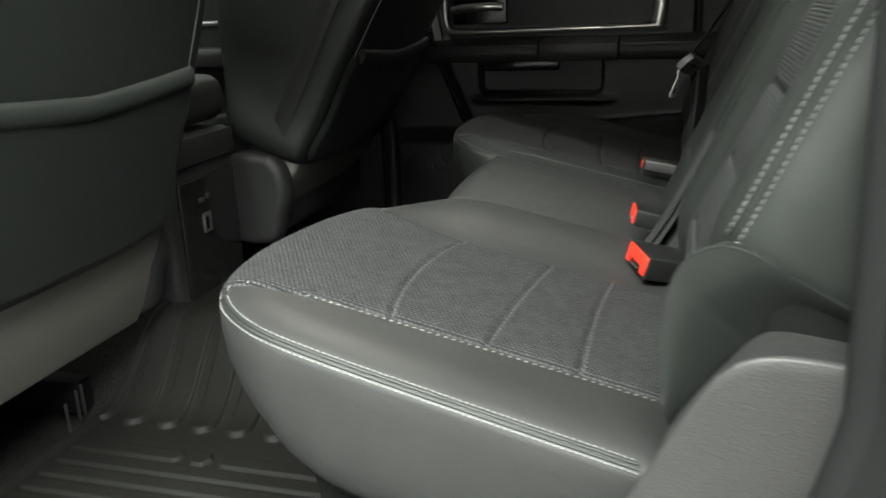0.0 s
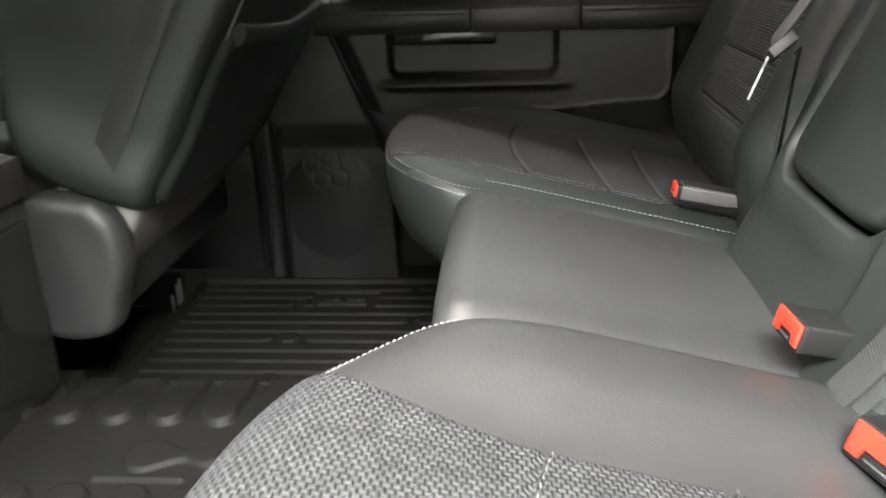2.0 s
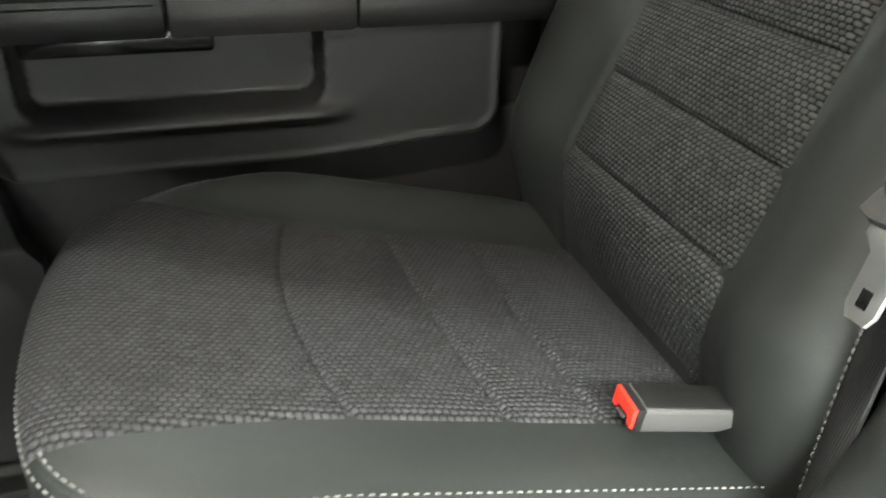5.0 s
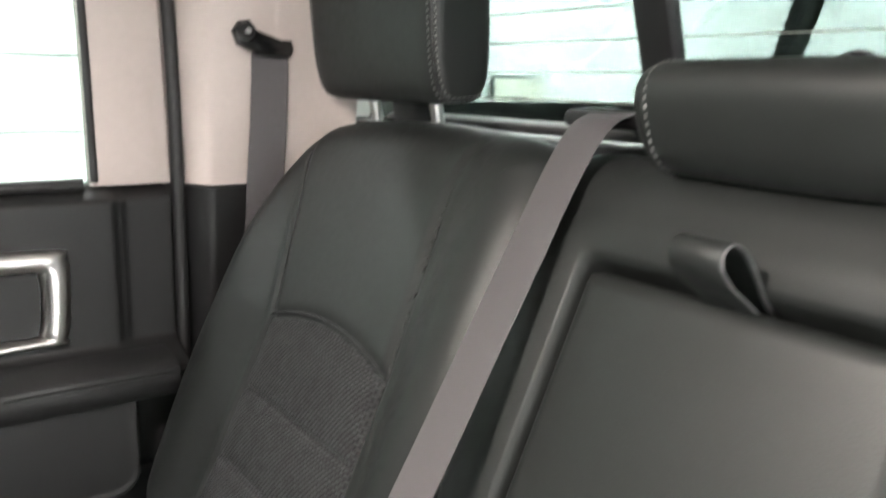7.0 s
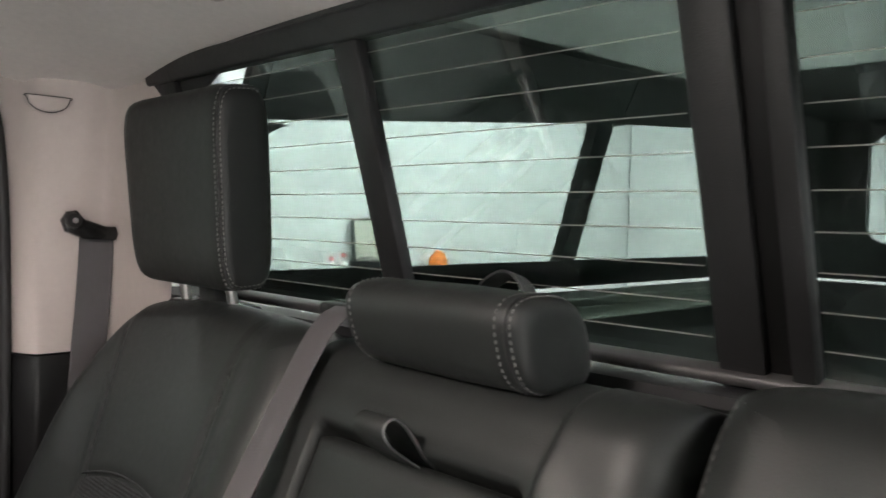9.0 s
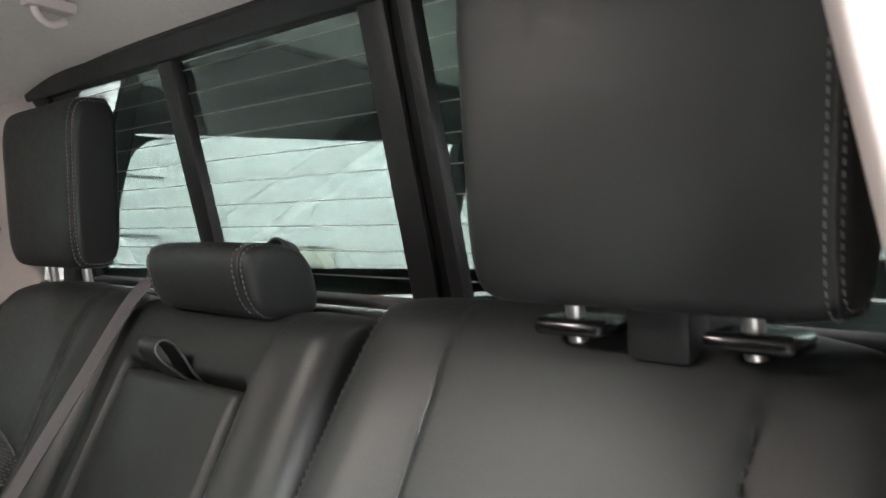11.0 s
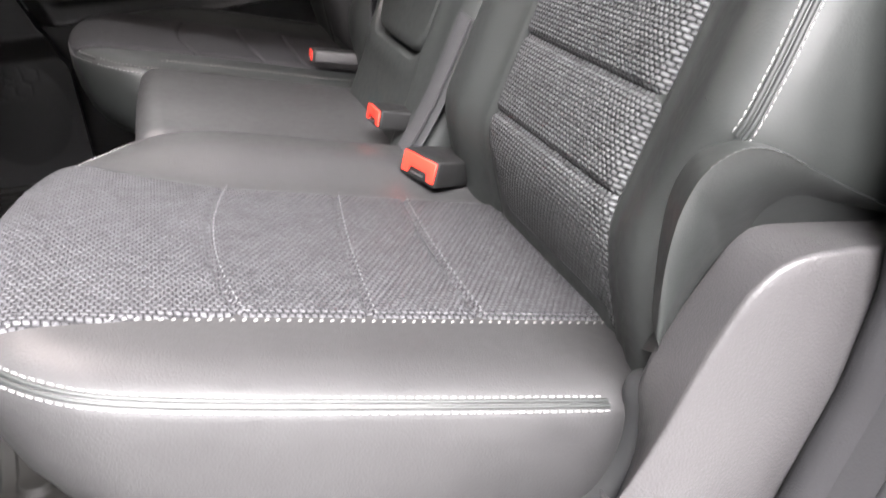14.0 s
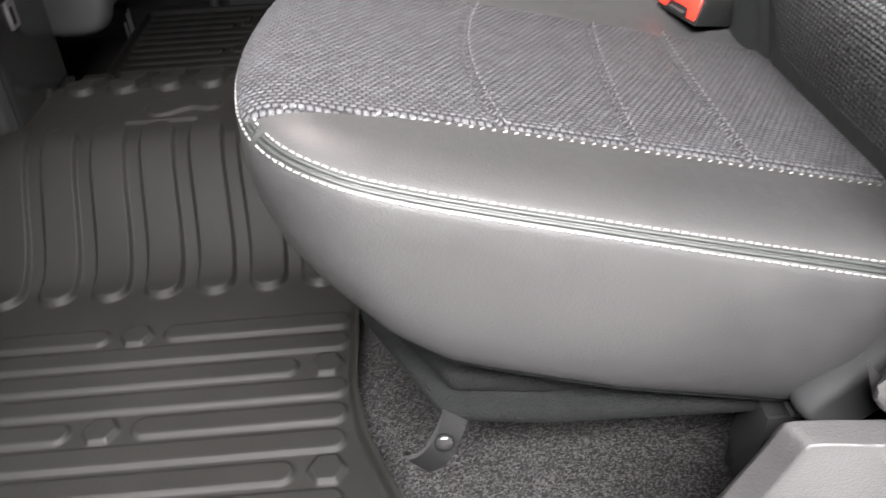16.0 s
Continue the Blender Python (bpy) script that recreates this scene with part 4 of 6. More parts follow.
def wall_shelf():
    """A small shelf on the far workshop wall with a framed sheet and odds and ends."""
    sh = thing("shelf", "thin dark shelf on the white wall", "shelf", pose(3.95, 4.19, 0.43))
    part("board", box_me("board", (1.5, 0.24, 0.035), BED, 0.003), sh)
    for x in (-0.6, 0.6):
        part("bracket", prism_me("bracket", [(x - 0.01, -0.015), (x + 0.01, -0.015), (x + 0.01, -0.16), (x - 0.01, -0.16)], -0.02, 0.10, "y", STEEL, 0.002), sh)
    fr = thing("picture_frame", "leaning dark frame with a faded sheet", "picture frame", pose(4.06, 4.23, 0.648, -8, 0, 0))
    part("border", box_me("border", (0.46, 0.02, 0.40), BED, 0.004), fr)
    part("sheet", box_me("sheet", (0.42, 0.006, 0.36), CARD, 0.001), fr, m=pose(0, -0.010, 0))
    part("emblem", box_me("emblem", (0.12, 0.003, 0.10), VINYL, 0.001), fr, m=pose(0.02, -0.0145, 0.01))
    bx = thing("tool_case", "small black tool case on the shelf", "case", pose(3.88, 4.14, 0.497))
    part("body", box_me("body", (0.26, 0.10, 0.10), GLOSS_BLACK, 0.01), bx)
    part("grip", tube_me("grip", smooth_path([(-0.06, 0, 0.045), (-0.05, 0, 0.07), (0.05, 0, 0.07), (0.06, 0, 0.045)], 16), 0.008, GLOSS_BLACK), bx)
    for x, hgt, r, m in ((3.58, 0.11, 0.035, WALL), (3.68, 0.13, 0.03, WALL), (4.10, 0.15, 0.032, WALL)):
        bt = thing("bottle", "white plastic bottle on the shelf", "bottle", pose(x, 4.14, 0.4475), group="bottles on the shelf")
        prof = [(0, r), (hgt * 0.7, r), (hgt * 0.85, r * 0.4), (hgt, r * 0.4)]
        verts = [(rr * math.cos(a), rr * math.sin(a), z) for z, rr in prof for a in np.linspace(0, 2 * math.pi, 14, endpoint=False)]
        fcs = [(k * 14 + i, k * 14 + (i + 1) % 14, (k + 1) * 14 + (i + 1) % 14, (k + 1) * 14 + i) for k in range(3) for i in range(14)] + [tuple(range(14))[::-1], tuple(42 + i for i in range(14))]
        part("body", mesh_from("body", verts, fcs, m), bt)
        part("cap", box_me("cap", (r * 0.8, r * 0.8, 0.02), RED, 0.004), bt, "small coloured cap", pose(0, 0, hgt + 0.009))
    lamp = thing("warning_lamp", "orange warning beacon on the shelf", "beacon", pose(4.575, 4.13, 0.4475))
    prof = [(0, 0.085), (0.02, 0.085), (0.03, 0.07), (0.09, 0.075), (0.14, 0.05), (0.165, 0.012)]
    verts = [(rr * math.cos(a), rr * math.sin(a), z) for z, rr in prof for a in np.linspace(0, 2 * math.pi, 16, endpoint=False)]
    fcs = [(k * 16 + i, k * 16 + (i + 1) % 16, (k + 1) * 16 + (i + 1) % 16, (k + 1) * 16 + i) for k in range(5) for i in range(16)] + [tuple(range(16))[::-1], tuple(80 + i for i in range(16))]
    part("dome", mesh_from("dome", verts, fcs, ORANGE), lamp)
    part("base", box_me("base", (0.19, 0.15, 0.014), GLOSS_BLACK, 0.004), lamp, m=pose(0, 0, 0.007))


wall_shelf()

# ---- rear bench: cushions ----


REAR_SEAT = thing("folding_bench", "black leather rear seat with grey woven cloth and white stitching", "car seat")
REAR_BENCH = thing("rear_bench", "black leather rear bench with centre armrest and dark cloth panels", "car seat")


def seat_z(x, y):
    return 0.301 - 0.24 * (x - 0.275)


def nose_z(x, y):
    return np.interp(x, [0.08, 0.15, 0.20, 0.232, 0.344, 0.46, 0.60], [0.24, 0.215, 0.190, 0.172, 0.142, 0.122, 0.108])


def cushion_insert(name, pad, y0, y1, tip0, tip1, door):
    """The cloth middle of an outer cushion, with three sewn cross seams."""
    mid = (y0 + y1) / 2
    front = pad.P[(pad.N[:, 0] < -0.2) & (pad.P[:, 0] < 0.3)]
    front = front[np.argsort(front[:, 1])]

    def f(u, v):
        spread = sstep(0.0, 0.42, u)
        lo = tip0 + (y0 - tip0) * spread
        hi = tip1 + (y1 - tip1) * spread
        y = lo + v * (hi - lo)
        x0 = np.interp(y, front[:, 1], front[:, 0]) + 0.002
        x = x0 + u ** 1.15 * (0.574 - x0)
        z = seat_z(x, y) + 0.0035 - pad.drop(x - x0 + 0.002)
        edge = np.minimum(v, 1 - v) * (hi - lo)
        z = z - 0.006 * np.exp(-(edge / 0.005) ** 2)
        q = (y - mid) / 0.12
        xa, xb, xc = 0.262 + 0.016 * q * q - 0.004 * door * q, 0.366 + 0.004 * q * q - 0.0105 * door * q, 0.438 + 0.004 * q * q - 0.003 * door * q
        for s in (xa, xb, xc):
            z = z - 0.0034 * np.exp(-((x - s) / 0.0024) ** 2)
        bay = np.where(x < xa, 0.35, 1.0)
        ph = np.where(x < xa, 0.5, np.where(x < xb, (x - xa) / (xb - xa), np.where(x < xc, (x - xb) / (xc - xb), np.clip((x - xc) / 0.10, 0, 1))))
        z = z + 0.0028 * bay * np.sin(np.pi * ph) * sstep(0, 0.03, edge)
        return x, y, z
    return grid_me(name, 240, 80, f, CUSHION_CLOTH, sharp=80)


def seam_row(y0, y1, mid, a, k, b):
    ys = np.linspace(y0 + 0.004, y1 - 0.004, 40)
    q = (ys - mid) / 0.12
    xs = a + k * q * q + b * q
    return np.stack([xs, ys, seat_z(xs, ys) + 0.0005], 1)


def front_inset(nx, ny):
    return 0.018 + 0.095 * np.clip(-nx, 0, 1) ** 1.5


def near_top(x, y):
    return seat_z(x, y) + 0.020 * sstep(-0.262, -0.185, y) * (1 - 0.5 * sstep(-0.155, -0.10, y)) * sstep(0.15, 0.30, x)


def near_cushion():
    t = REAR_SEAT
    pad = Pad([(0.128, -0.540), (0.165, -0.572), (0.22, -0.586), (0.35, -0.594), (0.46, -0.598), (0.500, -0.598), (0.530, -0.586), (0.560, -0.550), (0.583, -0.49), (0.584, -0.40), (0.574, -0.20), (0.555, -0.112), (0.40, -0.100), (0.28, -0.104), (0.215, -0.122), (0.150, -0.205), (0.120, -0.285), (0.106, -0.40), (0.110, -0.485)], near_top, nose_z, dz=0.021, dw=0.045, inset=front_inset, n=260)
    t = part("cushion", pad.mesh("cushion", LEATHER_SIDE), t, "charcoal leather seat cushion")
    end = np.where((pad.P[:, 1] < -0.57) & (pad.P[:, 0] < 0.503))[0].max() / len(pad.P)
    part("cloth_insert", cushion_insert("cloth_insert", pad, -0.262, -0.506, -0.222, -0.524, -1), t, "grey chunky woven cloth insert")
    for d in (0.0085, 0.0016):
        part("stitching", pad.stitches("stitching", 0.0, end, d, length=0.0040, gap=0.0016, width=0.0010), t, "white double stitching")
        part("stitching", pad.stitches("stitching", 0.72, 1.0, d, length=0.0034, gap=0.0022, width=0.0008), t, "white double stitching")
    for d in (0.0037, 0.0064):
        part("welt", pad.welt("welt", 0.0, end, LEATHER, d), t)
        part("welt", pad.welt("welt", 0.80, 1.0, LEATHER, d), t)
    m = len(pad.P)
    rim = np.concatenate([np.arange(int(0.80 * m), m), np.arange(0, int(end * m))])
    part("bottom_welt", tube_me("bottom_welt", pad.side(rim, 0.985), 0.0032, FELT, 8), t, "fuzzy dark felt binding")
    n = 120
    xs = np.linspace(0.145, 0.560, n)
    ys = np.interp(xs, [0.145, 0.16, 0.56], [-0.519, -0.5085, -0.5085])
    path = np.stack([xs, ys, seat_z(xs, ys) + 0.0012], 1)
    part("edge_thread", stitch_me("edge_thread", path, (0.23, 0, 0.97), EDGE_THREAD, 0.0032, 0.0040, 0.0013, 0.0008, slant=0.4), t, "pale thread along the cloth edge")
    for a, k, b in ((0.366, 0.004, 0.0105), (0.438, 0.004, 0.003), (0.262, 0.016, 0.004)):
        r = seam_row(-0.506, -0.262, -0.384, a, k, b)
        part("seam_thread", stitch_me("seam_thread", r + np.array([0.0042, 0, 0.0034]), (0.23, 0, 0.97), SEAT_THREAD, 0.0036, 0.0044, 0.0012, 0.0006), t)
    return t


def far_top(x, y):
    return seat_z(x, y) + 0.024 * sstep(0.562, 0.630, y) * sstep(0.15, 0.30, x)


def bench_cushion():
    root = REAR_BENCH
    far = Pad([(0.150, 0.240), (0.200, 0.214), (0.260, 0.222), (0.40, 0.226), (0.555, 0.228), (0.580, 0.42), (0.562, 0.625), (0.40, 0.652), (0.22, 0.640), (0.150, 0.590), (0.116, 0.52), (0.104, 0.40), (0.116, 0.288)], far_top, nose_z, dz=0.021, dw=0.045, inset=front_inset, n=260)
    t = part("cushion", far.mesh("cushion", LEATHER), root, "black leather seat cushion")
    part("cloth_insert", cushion_insert("cloth_insert", far, 0.296, 0.562, 0.275, 0.580, 1), t, "dark woven cloth insert")
    part("stitching", far.stitches("stitching", 0.72, 1.0, 0.0082, length=0.0034, gap=0.0022, width=0.0008), t, "white double stitching")
    part("stitching", far.stitches("stitching", 0.0, 0.06, 0.0082, length=0.0034, gap=0.0022, width=0.0008), t, "white double stitching")
    part("stitching", far.stitches("stitching", 0.74, 1.0, 0.0012, length=0.0034, gap=0.0022, width=0.0008), t, "white double stitching")
    part("stitching", far.stitches("stitching", 0.0, 0.06, 0.0012, length=0.0034, gap=0.0022, width=0.0008), t, "white double stitching")
    part("welt", far.welt("welt", 0.72, 1.0, LEATHER, 0.0064), t)

    def mid_top(x, y):
        return seat_z(x, y) - 0.002 - 0.024 * (1 - sstep(-0.135, -0.085, y)) + 0.006 * np.clip(1 - ((y - 0.06) / 0.17) ** 2, 0, 1)
    mid = Pad([(0.208, -0.150), (0.30, -0.155), (0.45, -0.155), (0.565, -0.150), (0.580, 0.06), (0.568, 0.224), (0.45, 0.224), (0.30, 0.222), (0.212, 0.205), (0.203, 0.15), (0.200, 0.05), (0.201, -0.08)], mid_top, lambda x, y: 0.09 + 0 * x, dz=0.030, dw=0.034, inset=lambda nx, ny: 0.004 + 0.02 * np.clip(-nx, 0, 1), n=220)
    t = part("centre_cushion", mid.mesh("centre_cushion", LEATHER_SIDE), root, "plain leather centre pad")
    xs = np.linspace(0.235, 0.555, 60)
    for off in (0.0, 0.006):
        ys = np.interp(xs, [0.235, 0.27, 0.56], [0.222, 0.2265, 0.2285]) + off
        part("centre_stitching", stitch_me("centre_stitching", np.stack([xs, ys, seat_z(xs, ys) - 0.0205 + 0.018 * (off > 0) + 0.004], 1) + np.array([0, 0.004 if off else 0.012, 0.008 if not off else 0.0]), (0.23, -0.2, 0.95), EDGE_THREAD, 0.0034, 0.0026, 0.0009), t, "fine white stitching")
    return t


near_cushion()
bench_cushion()

# ---- rear bench: backrests, in the plane of the back: across = -Y, up = along the back, out = towards the front ----
BACK = Matrix(((0, 0.4217, -0.9067, 0.4856), (-1, 0, 0, 0), (0, 0.9067, 0.4217, 0.25), (0, 0, 0, 1)))


def back_insert(name, c, half, flare=(0.03, 0.13)):
    """Cloth panel of a backrest with an arched top and three cross seams; c: its middle across."""
    def f(u, v):
        topv = 0.333 + 0.020 * (1 - ((u - 0.5) * 2) ** 2)
        y = 0.005 + v * (topv - 0.005)
        x = c + (u - 0.5) * 2 * half + 0.028 * u * (1 - sstep(*flare, y))
        z = 0.0025 - 0.066 * (1 - sstep(-0.015, 0.105, y))
        edge = np.minimum(np.minimum(u, 1 - u) * 2 * half, (1 - v) * topv)
        z = z - 0.008 * np.exp(-(edge / 0.005) ** 2)
        for s in (0.109, 0.181, 0.256):
            z = z - 0.0045 * np.exp(-((y - s) / 0.0034) ** 2)
        ph = np.interp(y, [0.0, 0.04, 0.109, 0.181, 0.256, 0.345], [0.0, 0.5, 1, 2, 3, 4])
        z = z + 0.004 * np.abs(np.sin(np.pi * ph)) * sstep(0, 0.03, edge)
        return x, y, z
    return grid_me(name, 90, 200, f, BACK_CLOTH, sharp=80)


def back_top(c, half, outer, lean_in, lean_out):
    """Height of a backrest's face: flat at the cloth, raised wings beside it, sewn creases running on above the arch."""
    inward = -1.0 if c > 0 else 1.0

    def top(x, y):
        s = (x - c) * inward
        lean = np.where(s > 0, lean_in, lean_out) * np.clip((y - 0.335) / 0.17, 0, 1)
        dx = np.abs(x - c) - half - lean
        fade = 1 - 0.60 * sstep(0.36, 0.54, y)
        wing = np.where(s < 0, outer, 0.015) * sstep(0.0, np.where(s < 0, 0.095, 0.06), dx) * fade
        roll = 0.0012 * np.exp(-((dx - 0.007) / 0.007) ** 2) * (dx > -0.004) * fade
        crease = -0.0034 * np.exp(-((dx + 0.001) / 0.0046) ** 2) * (1 - sstep(0.49, 0.53, y))
        arch = 0.333 + 0.020 * (1 - np.clip((x - c) / half, -1, 1) ** 2)
        crest = 0.003 * sstep(-0.004, 0.012, y - arch) * (dx < 0)
        return -0.002 + wing + roll + crest + crease - 0.25 * np.clip(y - 0.47, 0, 1) ** 2 * 4 - 0.064 * (1 - sstep(-0.03, 0.105, y))
    return top


def sewn_lines(c, half, top, parent, lean_in, lean_out):
    """The thin sewn lines of a backrest: along the arch of the cloth and on up from its corners."""
    u = np.linspace(-1, 1, 60)
    x, y = c + u * (half + 0.001), 0.3345 + 0.020 * (1 - u * u)
    part("seam", tube_me("seam", np.stack([x, y, np.maximum(top(x, y), 0.0) + 0.0006], 1), 0.0013, SEAL, 6), parent)
    inward = -1.0 if c > 0 else 1.0
    for side in (-1, 1):
        y = np.linspace(0.336, 0.515, 60)
        x = c + side * (half + (lean_in if side * inward > 0 else lean_out) * np.clip((y - 0.335) / 0.17, 0, 1))
        part("seam", tube_me("seam", np.stack([x, y, top(x, y) - 0.0002], 1), 0.0012, SEAL, 6), parent)


def near_back():
    c, half, lean_in, lean_out = 0.407, 0.1145, 0.0, 0.014
    top = back_top(c, half, 0.034, lean_in, lean_out)
    pad = Pad([(0.200, -0.03), (0.41, -0.045), (0.570, -0.03), (0.594, 0.02), (0.599, 0.08), (0.607, 0.122), (0.624, 0.152), (0.641, 0.180), (0.644, 0.215), (0.643, 0.26), (0.644, 0.30), (0.648, 0.35), (0.647, 0.42), (0.633, 0.50), (0.602, 0.570), (0.50, 0.596), (0.40, 0.600), (0.28, 0.598), (0.200, 0.588), (0.180, 0.560), (0.177, 0.48), (0.175, 0.36), (0.170, 0.20), (0.166, 0.06)], top, lambda x, y: -0.105 + 0 * x, dz=0.042, dw=0.046, inset=lambda nx, ny: 0.004 + 0 * nx, n=400, fine=True, bulge=0.0)
    t = part("backrest", pad.mesh("backrest", LEATHER), REAR_SEAT, "", BACK)
    part("cloth_panel", back_insert("cloth_panel", c, half), t, "dark chunky woven cloth panel")
    sewn_lines(c, half, top, t, lean_in, lean_out)
    n = len(pad.P)
    i = np.where((pad.P[:, 0] > 0.55) & (pad.P[:, 1] > 0.176) & (pad.P[:, 1] < 0.545))[0]
    lo, hi = i.min() / n, i.max() / n
    for d in (0.0165, 0.0092):
        part("stitching", pad.stitches("stitching", lo, hi, d, length=0.0036, gap=0.0014, width=0.0007), t, "fine white double stitching")
    for d in (0.0113, 0.0144):
        part("piping", tube_me("piping", pad.over(i, np.full(len(i), d)), 0.0017, LEATHER, 8), t)
    part("split_stitching", pad.stitches("split_stitching", 0.70, 0.93, 0.013, length=0.004, gap=0.003, width=0.0009), t, "white edge stitching")
    return t


def bench_back():
    c, half, lean_in, lean_out = -0.447, 0.115, -0.015, 0.060
    top = back_top(c, half, 0.018, lean_in, lean_out)
    far = Pad([(-0.68, 0.05), (-0.62, -0.03), (-0.44, -0.045), (-0.24, -0.03), (-0.215, 0.06), (-0.222, 0.25), (-0.232, 0.42), (-0.242, 0.52), (-0.275, 0.566), (-0.40, 0.580), (-0.54, 0.577), (-0.640, 0.558), (-0.690, 0.49), (-0.712, 0.36), (-0.712, 0.20)], top, lambda x, y: -0.105 + 0 * x, dz=0.042, dw=0.046, inset=lambda nx, ny: 0.004 + 0 * nx, n=400, fine=True)
    t = part("backrest", far.mesh("backrest", LEATHER), REAR_BENCH, "", BACK)
    part("cloth_panel", back_insert("cloth_panel", c, half, (0.08, 0.36)), t, "dark chunky woven cloth panel")
    sewn_lines(c, half, top, t, lean_in, lean_out)
    # centre section: a frame of soft rolls around the armrest recess

    def mid_top(x, y):
        r = np.where(y < 0.289, 0.045, 0.008)
        qx = np.abs(x + 0.045) - 0.1185 + r
        qy = np.abs(y - 0.289) - 0.188 + r
        d = np.hypot(np.maximum(qx, 0), np.maximum(qy, 0)) + np.minimum(np.maximum(qx, qy), 0) - r
        rec = -0.030 * (1 - sstep(-0.005, 0.003, d))
        roll = 0.004 * np.exp(-((d - 0.020) / 0.018) ** 2)
        side = 0.006 * sstep(-0.002, 0.005, x - 0.083 - 0.13 * np.clip(y - 0.48, 0, 1))
        return 0.003 + rec + roll + side - 0.9 * np.clip(y - 0.50, 0, 1) ** 2 + 0.0 * x
    def f(u, v):
        y = -0.03 + v * 0.60
        wide = 0.366 + 0.042 * sstep(0.10, 0.30, y)
        x = 0.172 - u * wide
        return x, y, mid_top(x, y) - 0.045 * (1 - np.sqrt(1 - np.clip(1 - np.minimum(u, 1 - u) * wide / 0.036, 0, 1) ** 2)) * 0.6 - 0.06 * (1 - np.sqrt(1 - np.clip(1 - (0.57 - y) / 0.05, 0, 1) ** 2))
    t = part("centre_backrest", grid_me("centre_backrest", 130, 170, f, LEATHER, thick=(0, 0, -0.085), sharp=70), REAR_BENCH, "soft rolled centre backrest", BACK)
    arm = Pad([(-0.158, 0.150), (-0.148, 0.122), (-0.120, 0.108), (-0.045, 0.106), (0.030, 0.108), (0.058, 0.122), (0.068, 0.150), (0.0685, 0.28), (0.0685, 0.44), (0.068, 0.464), (0.062, 0.4695), (0.02, 0.470), (-0.045, 0.470), (-0.11, 0.470), (-0.152, 0.4695), (-0.158, 0.464), (-0.1585, 0.44), (-0.1585, 0.28)], lambda x, y: 0.004 + 0.006 * np.clip(1 - ((x + 0.045) / 0.12) ** 2, 0, 1) + 0 * y, lambda x, y: -0.03 + 0 * x, dz=0.010, dw=0.012, n=260)
    arm_part = part("armrest", arm.mesh("armrest", LEATHER), REAR_BENCH, "plain leather fold-down armrest", BACK)
    # pull loop of the armrest
    bend = smooth_path([(-0.046, 0.466, -0.016), (-0.046, 0.469, 0.002), (-0.046, 0.472, 0.018), (-0.046, 0.475, 0.034), (-0.046, 0.481, 0.047), (-0.046, 0.489, 0.050), (-0.046, 0.4955, 0.044), (-0.046, 0.495, 0.032), (-0.046, 0.488, 0.017), (-0.046, 0.479, 0.002), (-0.046, 0.472, -0.016)], 70)
    part("pull_strap", ribbon_me("pull_strap", bend, (1, 0, 0), 0.034, 0.0026, LEATHER), arm_part, "folded black leather pull strap")
    e = bend.copy()
    e[:, 0] += 0.0165
    part("strap_stitching", tube_me("strap_stitching", e + np.array([0.0012, 0, 0]), 0.0011, DARK_THREAD, 6), arm_part, "pale cut edge of the strap")
    return t


near_back()
bench_back()


